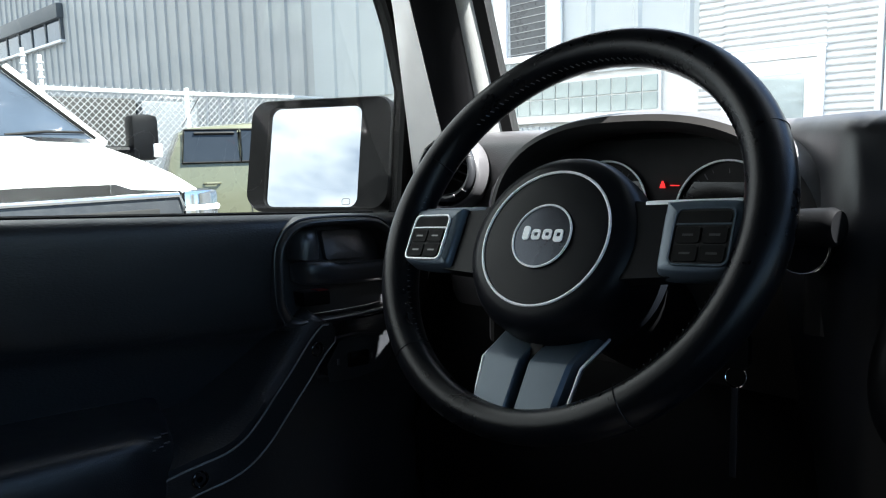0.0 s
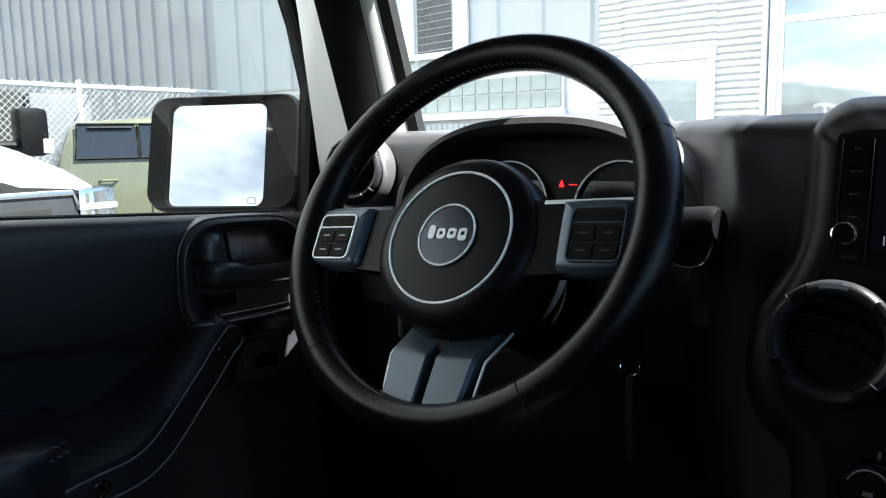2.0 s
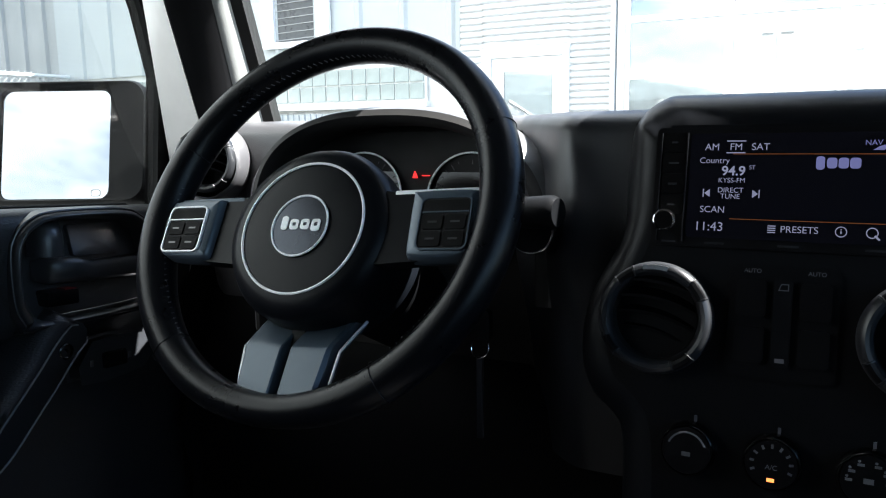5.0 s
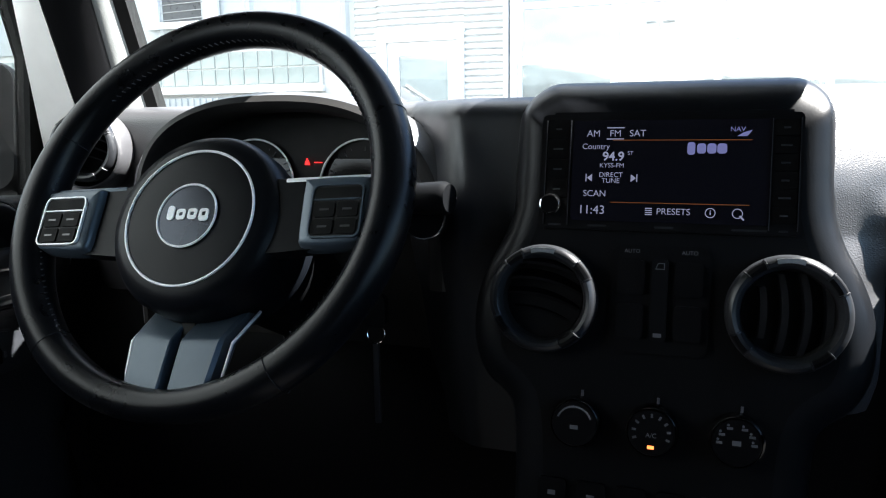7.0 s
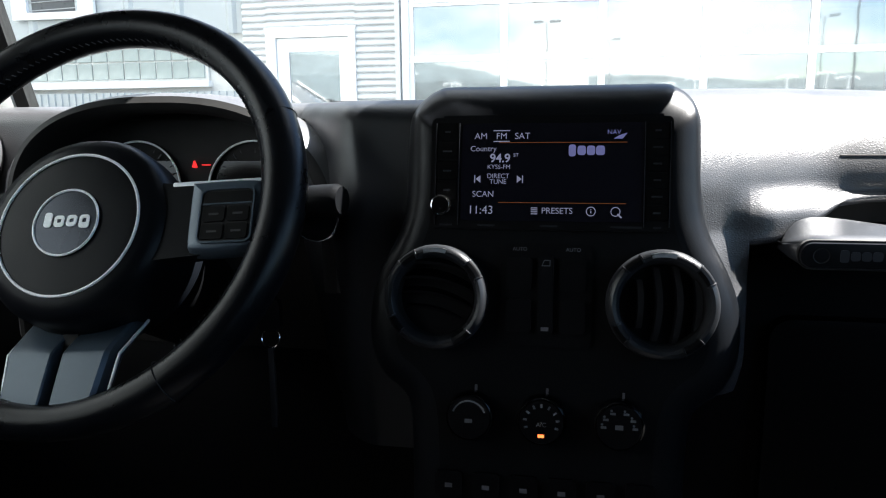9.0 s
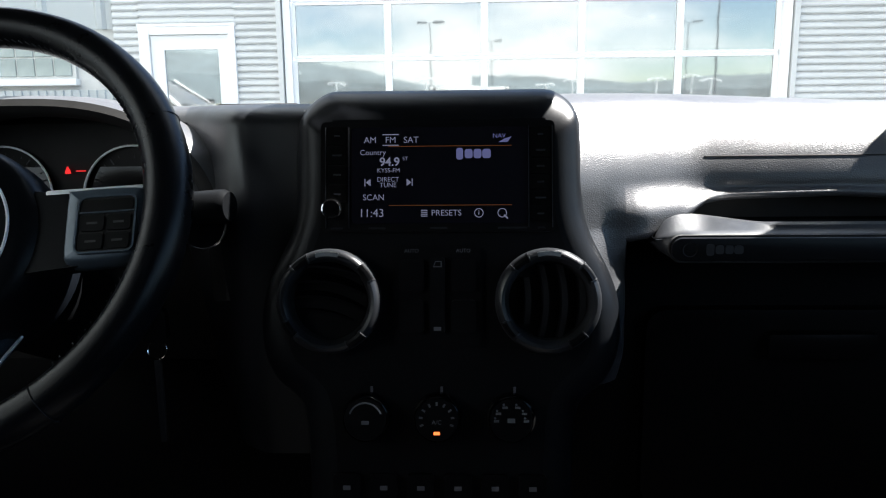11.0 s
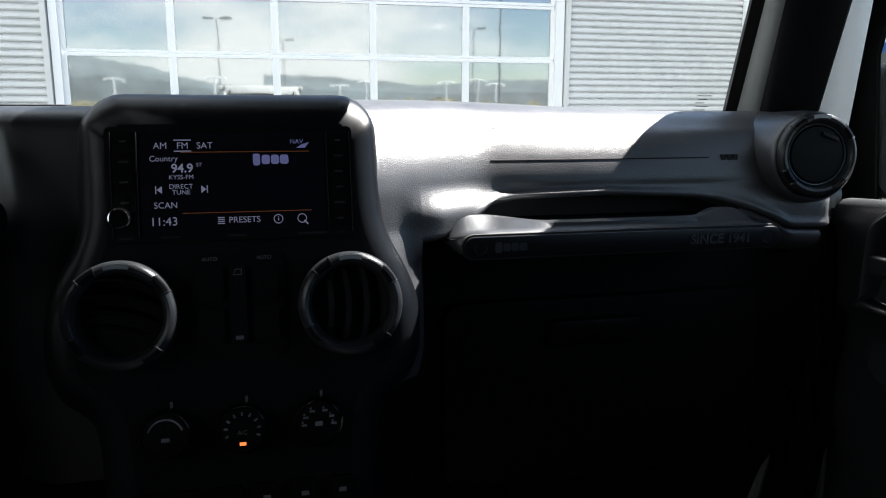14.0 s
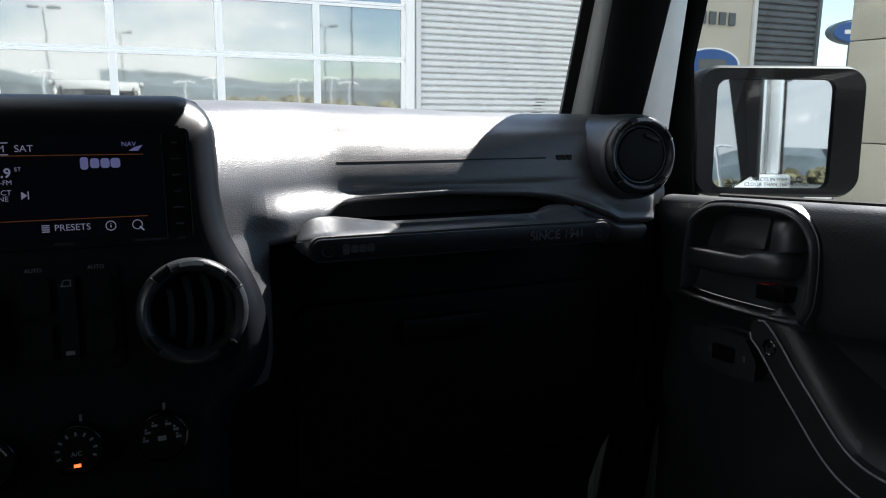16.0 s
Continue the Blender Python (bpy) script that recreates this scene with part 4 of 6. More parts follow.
    for u, w in ((-0.083, 0.01), (-0.05, 0.014), (0.0, 0.014), (0.06, 0.024), (0.083, 0.006)):
        part("label_bar", box(BM(), (u - w / 2, -0.0425, 0.004), (u + w / 2, -0.041, 0.0043)), M_RING, rd, smooth=False)


radio()


def window_switches():
    """Window switch block between the two vents."""
    w = thing("window_switch_panel", "black window switch panel with four rocker switches", "switch panel", TF @ Matrix.Translation((-0.001, -0.068, -0.003)))
    part("plate", prism(BM(), rounded(0.072, 0.082, 0.008, 4), -0.01, 0.003), M_PLASTIC, w, bevel=0.0015)
    for sx in (-1, 1):
        for sy in (-1, 1):
            k = part("rocker", prism(BM(), rounded(0.02, 0.026, 0.003, 3, sx * 0.021, sy * 0.0165), 0.003, 0.0065), M_SMOOTH, w, bevel=0.001)
        words("label", "AUTO", 0.0042, M_ETCH, Matrix.Translation((sx * 0.021, 0.0362, 0.0032)), w, 0.0)
    part("lock_rocker", prism(BM(), rounded(0.012, 0.062, 0.003, 3), 0.003, 0.0068), M_STACK, w, bevel=0.001)
    b = BM()
    ring_prism(b, [(-0.0035, 0.023), (0.0035, 0.023), (0.0035, 0.028), (-0.0015, 0.028)], [(-0.0026, 0.0237), (0.0028, 0.0237), (0.0028, 0.0273), (-0.0012, 0.0273)], 0.0068, 0.0071)
    part("icon", b, M_ICON, w, smooth=False)
    part("icon", box(BM(), (-0.003, -0.028, 0.0068), (0.003, -0.025, 0.0071)), M_ETCH, w, smooth=False)


window_switches()


def climate_dial(u, marks):
    d = thing("climate_dial", "round black climate control dial with pale markings", "dial", TF @ Matrix.Translation((u, -0.166, -0.004)), group="climate dials")
    part("knob", lathe(BM(), [(0.0185, 0), (0.018, 0.012), (0.0165, 0.015), (0, 0.0155)], n=40), M_SMOOTH, d)
    part("rim", lathe(BM(), [(0.0196, 0), (0.0196, 0.010), (0.0186, 0.0135), (0.0176, 0.0145), (0.0172, 0.013)], n=40), M_GLOSS, d, "glossy rim")
    b = BM()
    if marks == "fan":
        lathe(b, [(0.0125, 0.0156), (0.0125, 0.0159), (0.0138, 0.0159), (0.0138, 0.0156)], None, 20, (20, 160))
        box(b, (-0.003, -0.004, 0.0155), (0.003, -0.001, 0.0158))
    elif marks == "temp":
        for i in range(9):
            a = radians(200 - i * 27.5)
            box(b, (0.0112, -0.0008, 0.0155), (0.0142, 0.0008, 0.0158), Matrix.Rotation(a, 4, "Z"))
    else:
        for a in (150, 115, 65, 30, 0, 180):
            p = Matrix.Rotation(radians(a), 4, "Z") @ Vector((0.0118, 0, 0))
            box(b, (p.x - 0.002, p.y - 0.0016, 0.0155), (p.x + 0.0022, p.y + 0.0002, 0.0158))
            lathe(b, [(0, 0.0155), (0.001, 0.0158)], Matrix.Translation((p.x - 0.001, p.y + 0.0017, 0)), 8)
        box(b, (-0.003, -0.002, 0.0155), (0.003, 0.0015, 0.0158))
    part("markings", b, M_ICON, d, smooth=False)
    if marks == "temp":
        words("label_text", "A/C", 0.0048, M_ICON, Matrix.Translation((0, -0.002, 0.0157)), d, 0.0001)
        part("indicator_lamp", box(BM(), (-0.0024, -0.0118, 0.0155), (0.0024, -0.0094, 0.016)), M_AMBER, d, "lit amber lamp", smooth=False)
    part("pointer", box(BM(), (0.0025, 0.0195, 0.001), (0.0045, 0.024, 0.002)), M_ETCH, d, smooth=False)


for u, k in ((-0.0585, "fan"), (-0.0015, "temp"), (0.0575, "mode")):
    climate_dial(u, k)


def lower_switch(u, w=0.022):
    k = thing("rocker_switch", "small black rocker switch with a pale symbol", "switch", TF @ Matrix.Translation((u, -0.222, -0.004)), group="lower switches")
    part("rocker", prism(BM(), rounded(w, 0.02, 0.003, 3), 0, 0.005), M_SMOOTH, k, bevel=0.001)
    part("icon", box(BM(), (-0.003, -0.003, 0.005), (0.003, 0.0005, 0.0053)), M_ETCH, k, smooth=False)


for u in (-0.075, -0.045, -0.015, 0.015, 0.045, 0.075):
    lower_switch(u)


def grab_handle():
    """Passenger grab bar: sculpted bar across a recess with an embossed insert and two bolts."""
    h = thing("grab_handle", "black dashboard grab bar with embossed insert", "grab handle", (0.335, 0.62, 1.295))
    L = Matrix.Translation((-0.335, -0.62, -1.295))
    def add(name, bm, mat, label="", **k):
        bmesh.ops.transform(bm, matrix=L, verts=bm.verts)
        return part(name, bm, mat, h, label, **k)
    b = BM()
    rows = []
    for i in range(73):
        x = 0.181 + 0.322 * i / 72
        r = abs(x - 0.342)
        e = math.sqrt(max(0.0, 1 - (max(0, r - 0.133) / 0.0285) ** 2))
        ear = smoothstep(0.07, 0.125, r)
        y0 = 0.600 + 0.03 * (1 - e)
        zt, zb = 1.295 + (0.0165 + 0.0025 * ear) * e, 1.295 - 0.0145 * e
        yb = y0 + 0.030 + 0.03 * ear
        rows.append([(x, yb + 0.03, zb + 0.006), (x, yb, zt - 0.004 + 0.004 * ear), (x, yb - 0.008, zt + 0.0005), (x, yb - 0.018, zt - 0.0005), (x, y0 + 0.010 + 0.012 * ear, zt - 0.004 - 0.004 * ear), (x, y0 + 0.003, 1.295 + 0.0105 * e), (x, y0, 1.295 + 0.0075 * e), (x, y0 + 0.001, zb + 0.005), (x, y0 + 0.008, zb), (x, yb + 0.03, zb + 0.001)])
    loft(b, rows, closed=True, caps=True)
    add("bar", b, M_BAR, angle=50)
    # the moulding that runs from the bar's end up to the end vent
    b = BM()
    rows = []
    for i in range(13):
        x = 0.50 + 0.10 * i / 12
        z, y = pad_low(x) - 0.005, 0.672
        rows.append([(x, y + 0.02, z), (x, y - 0.004, z - 0.001), (x, y - 0.008, z - 0.006), (x, y - 0.005, z - 0.014), (x, y + 0.008, z - 0.024), (x, 0.71, z - 0.032)])
    loft(b, rows)
    add("end_moulding", b, M_PAD, "grained moulding below the end vent", angle=60)
    # recess behind, its shade put into the near-black colour
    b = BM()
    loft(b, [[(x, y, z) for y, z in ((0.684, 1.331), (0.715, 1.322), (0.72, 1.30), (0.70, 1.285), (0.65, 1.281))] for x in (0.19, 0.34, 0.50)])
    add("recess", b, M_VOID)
    m = Matrix.Translation((0.3375, 0.5985, 1.2935)) @ Matrix.Rotation(radians(90), 4, "X")
    insert = add("insert", prism(BM(), rounded(0.310, 0.0195, 0.009, 6, 0.0045, 0), -0.004, 0.0036, m), M_INSERT, label="dark embossed insert", bevel=0.0022)
    add("insert_edge", ring_prism(BM(), rounded(0.3125, 0.0225, 0.0098, 6, 0.0045, 0), rounded(0.3085, 0.0185, 0.0088, 6, 0.0045, 0), -0.004, 0.0004, m), M_VOID, "dark gap round the insert")
    for x in (-0.136, 0.1455):
        bolt = add("bolt", lathe(BM(), [(0.0060, 0.0008), (0.0060, 0.0016), (0.0052, 0.0014), (0.0048, 0.0010), (0, 0.0009)], m @ Matrix.Translation((x, 0, 0.0022)), 20), M_VOID)
        add("bolt_rim", lathe(BM(), [(0.0058, 0.0010), (0.0061, 0.0018), (0.0067, 0.0018), (0.0070, 0.0010)], m @ Matrix.Translation((x, 0, 0.0018)), 24), M_INSERT)
    # letters and mark paler than the insert: light on raised faces painted in
    words("embossed_text", "SINCE 1941", 0.0126, M_EMBOSS, Matrix.Translation((-0.335, -0.62, -1.295)) @ m @ Matrix.Translation((0.0955, -0.0003, 0.0037)), h, 0.0009, bold=0.0002)
    b = BM()
    for i, w in enumerate((0.008, 0.0085, 0.0085, 0.009)):
        prism(b, rounded(w * 0.78, 0.007 if i else 0.0095, 0.002, 3, -0.120 + i * 0.0075, 0), 0.003, 0.0040, m)
    add("embossed_mark", b, M_BAR)


grab_handle()


# ---- steering wheel ----
def steering_wheel():
    TW = Matrix.Translation((-0.3747, 0.543, 1.3315)) @ Matrix.Rotation(radians(59.7), 4, "X") @ Matrix.Rotation(radians(3.9), 4, "Z")
    w = thing("steering_wheel", "black leather steering wheel with satin grey spokes and chrome-ringed hub", "steering wheel", TW)
    R = 0.1735
    b = BM()
    rows = []
    for i in range(96):
        a = 2 * math.pi * i / 96
        thick = 0.0165 + 0.0015 * max(0, math.cos(2 * (a - 0.05))) ** 2 - 0.003 * math.exp(-((a - 1.5 * math.pi) / 0.42) ** 2)
        rows.append([((R + thick * math.cos(c)) * math.cos(a) - 0.001, (R + thick * math.cos(c)) * math.sin(a), 1.08 * thick * math.sin(c) - 0.006) for c in (2 * math.pi * k / 18 for k in range(18))])
    rows.append(rows[0])
    loft(b, rows, closed=True)
    bmesh.ops.remove_doubles(b, verts=b.verts, dist=1e-6)
    rim = part("rim", b, M_LEATHER, w, angle=80)
    for deg in (23, 157, -56, -132):
        a = radians(deg)
        m = Matrix.Translation((-0.001, 0, 0)) @ Matrix.Rotation(a, 4, "Z") @ Matrix.Translation((R, 0, -0.006)) @ Matrix.Rotation(radians(90), 4, "X")
        part("seam", lathe(BM(), [(0.0176, -0.0005), (0.0183, 0), (0.0176, 0.0005)], m, 24), M_VOID, rim)
    # stitching along the inner side
    b = BM()
    for i in range(150):
        a = radians(170 + i * 2.2)
        if math.sin(a) < -0.78:
            continue
        p = lambda da, dr, dz: Vector(((R - 0.0160 + dr) * math.cos(a + da) - 0.001, (R - 0.0160 + dr) * math.sin(a + da), dz - 0.006))
        tube(b, [p(-0.006, -0.0002, 0.005), p(0.006, -0.0002, 0.0085)], 0.0006, 4)
    tagged(part("stitching", b, M_STITCH, rim), kind="stuff")
    # hub
    c = Matrix.Translation((-0.0012, -0.0192, 0))
    hub = part("hub_cover", lathe(BM(), [(0.078, -0.07), (0.083, -0.03), (0.0815, -0.008), (0.076, 0.002), (0.066, 0.0062), (0.055, 0.0075), (0.03, 0.0085), (0, 0.0085)], c, 64), M_HUB, w, angle=50)
    part("chrome_ring", lathe(BM(), [(0.0604 + 0.0012 * math.cos(2 * math.pi * k / 10), 0.0074 + 0.0012 * math.sin(2 * math.pi * k / 10)) for k in range(11)], c, 72), M_SILVER, hub)
    bd = part("badge", lathe(BM(), [(0.027, 0.008), (0.027, 0.0098), (0, 0.0104)], c, 48), M_BADGE, hub)
    part("badge_ring", lathe(BM(), [(0.0278 + 0.0010 * math.cos(2 * math.pi * k / 10), 0.0102 + 0.0010 * math.sin(2 * math.pi * k / 10)) for k in range(11)], c, 56), M_SILVER, bd)
    b = BM()
    for i, (u, ww, h) in enumerate(((-0.0165, 0.0065, 0.0125), (-0.0065, 0.0085, 0.0095), (0.0045, 0.0085, 0.0095), (0.0155, 0.0085, 0.011))):
        o = rounded(ww, h, 0.0025, 4, u, -0.018 + (0.001 if i == 0 else -0.0005 if i < 3 else -0.0015))
        if i:
            ring_prism(b, o, [(u + (x - u) * 0.45, -0.018 + (y + 0.018) * 0.35) for x, y in o], 0.010, 0.0112)
        else:
            prism(b, o, 0.010, 0.0112)
    part("badge_mark", b, M_SILVER, bd, "plain bright raised shapes")
    # side spokes with switch pods
    for s in (-1, 1):
        flip = lambda o: [(s * x, y) for x, y in (o if s > 0 else o[::-1])]
        sp = part("spoke", prism(BM(), flip([(0.070, -0.050), (0.110, -0.047), (0.110, 0.010), (0.070, 0.016)]), -0.016, -0.002), M_HUB, w, "black spoke with a satin grey switch plate", bevel=0.004)
        b = BM()
        o = [(0.099, -0.040), (0.105, -0.0475), (0.150, -0.0455), (0.161, -0.037), (0.164, -0.010), (0.160, 0.008), (0.152, 0.0135), (0.103, 0.0135), (0.098, 0.008)]
        o = [tuple(p)[1:] for p in curve_through([(0, *p) for p in o] + [(0, *o[0])], 4)][:-1]
        c0 = (0.1325, -0.018)
        sc = lambda k: [(c0[0] + (x - c0[0]) * k, c0[1] + (y - c0[1]) * k) for x, y in o]
        loft(b, [[(s * x, y, h) for x, y in sc(k)] for k, h in ((0.97, -0.014), (1.0, -0.0095), (0.99, -0.005), (0.945, 0.001), (0.915, 0.0038), (0.87, 0.0052), (0.6, 0.0058))], closed=True, caps=True)
        part("switch_plate", b, M_SATIN, sp, "satin blue-grey switch plate", angle=50)
        # added strip paints the plate's lit top bevel, brighter on the right
        part("spoke_highlight", box(BM(), (min(s * 0.079, s * 0.154), 0.0118, -0.0100), (max(s * 0.079, s * 0.154), 0.0158, -0.0015)), M_SILVER if s > 0 else M_SATIN, sp, "bright strip painting the highlight on the spoke's top edge", bevel=0.0012)
        cu, cv = s * 0.1325, -0.0188
        # same frame in silver left, satin right: its light is put into the material
        part("switch_frame", ring_prism(BM(), rounded(0.0445, 0.0455, 0.006, 4, cu, cv), rounded(0.0418, 0.0428, 0.005, 4, cu, cv), 0.004, 0.0082), M_SILVER if s < 0 else M_SATIN, sp, "bright frame round the switches")
        part("switch_bed", prism(BM(), rounded(0.042, 0.043, 0.005, 4, cu, cv), 0.004, 0.0068), M_VOID, sp)
        part("switch_key", prism(BM(), rounded(0.039, 0.0095, 0.0025, 3, cu, cv + 0.0150), 0.0064, 0.0074), M_RUBBER, sp, bevel=0.0006)
        part("switch_bar", box(BM(), (cu - 0.0205, cv + 0.0088, 0.0062), (cu + 0.0205, cv + 0.0099, 0.0084)), M_SILVER if s < 0 else M_SATIN, sp)
        for i in (-1, 1):
            for j in (0, 1):
                ku, kv = cu + i * 0.0098, cv + 0.0008 - j * 0.0143
                k = part("switch_key", prism(BM(), rounded(0.0176, 0.0125, 0.002, 3, ku, kv), 0.0064, 0.0082), M_RUBBER, sp, bevel=0.0006)
                part("key_mark", box(BM(), (ku - 0.004, kv - 0.0008, 0.0082), (ku + 0.004, kv + 0.0008, 0.0084)), M_DASHSIDE, k, smooth=False)
    # lower twin spoke, creased where it dives under the hub
    for s in (-1, 1):
        b = BM()
        rows = []
        for v, u0, u1, w0 in ((-0.078, 0.0045, 0.047, -0.046), (-0.092, 0.0045, 0.0462, -0.034), (-0.112, 0.0045, 0.0445, -0.0175), (-0.1185, 0.0045, 0.0440, -0.0125), (-0.121, 0.0045, 0.0436, -0.0115), (-0.124, 0.0045, 0.0433, -0.0110), (-0.145, 0.0045, 0.0415, -0.0085), (-0.163, 0.0046, 0.0398, -0.0065), (-0.167, 0.0048, 0.0390, -0.0075), (-0.1695, 0.005, 0.038, -0.018)):
            rows.append([(s * u0 - 0.003, v, w0 - 0.02), (s * u0 - 0.003, v, w0 - 0.0012), (s * (u0 + 0.0012) - 0.003, v, w0), (s * (u0 * 0.5 + u1 * 0.5) - 0.003, v + 0.001, w0), (s * (u1 - 0.0035) - 0.003, v + 0.002, w0 - 0.0002), (s * (u1 - 0.0005) - 0.003, v + 0.003, w0 - 0.0035), (s * u1 - 0.003, v + 0.003, w0 - 0.02)])
        loft(b, rows)
        part("lower_spoke", b, M_SATIN, w, "satin grey lower spoke", angle=22)
    for s in (-1, 1):
        b = tube(BM(), [(s * (q + 0.003) - 0.003, v, h) for v, q, h in ((-0.085, 0.0475, -0.048), (-0.119, 0.0450, -0.0195), (-0.145, 0.0425, -0.018), (-0.163, 0.0400, -0.0195))], 0.0014, 6)
        part("spoke_edge", b, M_SILVER, w, "bright spoke edge")
    part("spoke_slot", box(BM(), (-0.0095, -0.166, -0.040), (0.0035, -0.085, -0.024)), M_VOID, w, smooth=False)
    part("hub_back", lathe(BM(), [(0.06, -0.02), (0.066, -0.06), (0.055, -0.13), (0.05, -0.22)], c, 32), M_PLASTIC, w)


steering_wheel()


def stalk():
    k = thing("wiper_stalk", "black column stalk with a ribbed round end knob", "stalk", (-0.321, 0.64, 1.320))
    b = tube(BM(), [(0, 0, 0), (0.06, -0.01, 0.004), (0.115, -0.022, 0.008)], [0.012, 0.010, 0.0105], 14)
    part("arm", b, M_STACK, k)
    b = tube(BM(), [(0.105, -0.020, 0.007), (0.109, -0.0205, 0.007), (0.142, -0.029, 0.009), (0.147, -0.030, 0.0092)], [0.010, 0.0135, 0.0145, 0.0120], 24)
    part("knob", b, M_STACK, k, bevel=0.001)
    k2 = thing("ignition_lock", "round ignition lock with a chrome ring", "ignition", Matrix.Translation((-0.207, 0.634, 1.3105)) @ FACE)
    part("chrome_ring", lathe(BM(), [(0.0207 + 0.0011 * math.cos(2 * math.pi * k / 10), 0.0025 + 0.0011 * math.sin(2 * math.pi * k / 10)) for k in range(11)], n=40), M_CHROME, k2)
    part("barrel", lathe(BM(), [(0.0225, -0.04), (0.0212, 0.001), (0.0200, 0.002), (0, 0.002)], n=32), M_SMOOTH, k2)
    key = thing("car_key", "hanging car key on a chrome ring", "key", (-0.247, 0.612, 1.204))
    part("key_ring", lathe(BM(), [(0.0085, -0.0006), (0.0091, 0), (0.0085, 0.0006), (0.0079, 0), (0.0085, -0.0006)], Matrix.Rotation(radians(75), 4, "X"), 32), M_CHROME, key)
    part("shank", box(BM(), (-0.003, -0.002, -0.085), (0.003, 0.002, -0.008)), M_RING, key, bevel=0.001)
    part("key_head", prism(BM(), rounded(0.022, 0.03, 0.006, 4, 0.0, 0.022), -0.004, 0.004, Matrix.Rotation(radians(90), 4, "X")), M_PLASTIC, key, bevel=0.001)


stalk()


# ---- front doors ----
def door(s, X):
    """A front door seen from inside. s: side, X: how far its inner face stands from the middle."""
    D = lambda x, y, z: (s * (X + x), y, z + (0.44 - y) * 0.062 - 0.006)   # the sill rises to the rear
    name = "door_3" if s < 0 else "door_4"
    d = thing(name, "black moulded car door panel with bowed pull handle", "car door", (s * X, 0.0, 0.9), kind="structure")
    I = Matrix.Translation((-s * X, 0, -0.9))

    def add(n, bm, mat, parent=None, label="", **k):
        bmesh.ops.transform(bm, matrix=I, verts=bm.verts)
        return part(n, bm, mat, parent or d, label, **k)

    O = [(0.489, 1.227), (0.481, 1.245), (0.481, 1.288), (0.488, 1.307), (0.503, 1.320), (0.53, 1.3265), (0.61, 1.3265), (0.64, 1.315), (0.652, 1.297), (0.655, 1.238), (0.645, 1.224), (0.50, 1.2195)]
    O = [tuple(p)[1:] for p in curve_through([(0, *p) for p in O] + [(0, *O[0])], 4)][:-1]
    cy, cz = 0.570, 1.274
    O = [(cy + (y - cy) * (1.05 if y < cy else 1.0), cz - 0.002 + (z - cz) * 1.11) for y, z in O]
    sc = lambda k: [(cy + (y - cy) * k, cz + (z - cz) * (k - (1 - k) * 0.6)) for y, z in O]
    prof = [(0.055, 1.318), (0.03, 1.333), (0.008, 1.334), (-0.004, 1.325), (-0.006, 1.30), (-0.002, 1.25), (0.004, 1.215), (0.018, 1.20), (0.026, 1.18), (0.044, 1.10), (0.05, 1.0), (0.05, 0.62)]
    prof = [tuple(p)[1:] for p in curve_through([(0, *p) for p in prof], 4)]
    b = BM()
    loft(b, [[D(x - 0.03 * smoothstep(0.46, 0.60, y) * smoothstep(1.19, 1.10, z), y, z + 0.05 * max(0.0, 0.44 - y) * smoothstep(1.28, 1.20, z)) for x, z in prof] for y in (-0.55, -0.3, 0, 0.2, 0.4, 0.44, *(0.46 + 0.01 * i for i in range(22)), 0.69, 0.712)])
    # the panel is open where the handle recess sits
    hole = sc(0.95)
    cut = []
    for f in b.faces:
        c = f.calc_center_median()
        y, z = c.y, c.z - (0.44 - c.y) * 0.062 + 0.006
        odd = False
        for (y0, z0), (y1, z1) in zip(hole, hole[1:] + hole[:1]):
            if (z0 > z) != (z1 > z) and y < y0 + (z - z0) * (y1 - y0) / (z1 - z0):
                odd = not odd
        if odd:
            cut.append(f)
    bmesh.ops.delete(b, geom=cut, context="FACES")
    add("panel", b, M_DOOR, label="black moulded panel", angle=50)
    # outer skin, window frame and glass
    b = BM()
    loft(b, [[D(x, y, z) for x, z in ((0.075, 1.27), (0.10, 1.25), (0.115, 1.18), (0.12, 0.9), (0.11, 0.6))] for y in (-0.55, 0.1, 0.69)])
    add("outer_skin", b, M_WHITE)
    b = BM()
    for ring in ([(0.732, 1.29), (0.79, 1.27), (0.80, 1.478), (0.775, 1.562), (0.64, 1.83), (0.585, 1.83), (0.712, 1.556), (0.738, 1.474)],):
        a = [b.verts.new((s * (X + 0.062 + 0.004 - 0.04 * (z - 1.3) / 0.5), y, z)) for y, z in ring]
        c = [b.verts.new((s * (X + (0.085 if s < 0 else 0.068) + 0.004 - 0.04 * (z - 1.3) / 0.5), y, z)) for y, z in ring]
        b.faces.new(a); b.faces.new(c[::-1])
        for i in range(len(ring)):
            j = (i + 1) % len(ring)
            b.faces.new((a[i], a[j], c[j], c[i]))
    box(b, (min(s * (X + 0.03), s * (X + 0.075)), -0.55, 1.78), (max(s * (X + 0.03), s * (X + 0.075)), 0.53, 1.82))
    box(b, (min(s * (X + 0.01), s * (X + 0.09)), -0.62, 0.6), (max(s * (X + 0.01), s * (X + 0.09)), -0.5, 1.82))
    add("window_frame", b, M_RUBBER, label="black window surround", bevel=0.004)
    b = BM()
    # the glass leans in towards the roof
    G = lambda y, z: (s * (X + 0.0728 - 0.08 * (z - 1.27)), y, z)
    b.faces.new([b.verts.new(G(y, z)) for y, z in ((-0.55, 1.27), (0.738, 1.27), (0.743, 1.476), (0.716, 1.558), (0.595, 1.82), (-0.55, 1.82))])
    p = add("pane", b, M_GLASS, label="clear side glass with a light film of dust", smooth=False)
    if p.data.polygons[0].normal.x * s > 0:
        p.data.flip_normals()
    p.visible_shadow = False
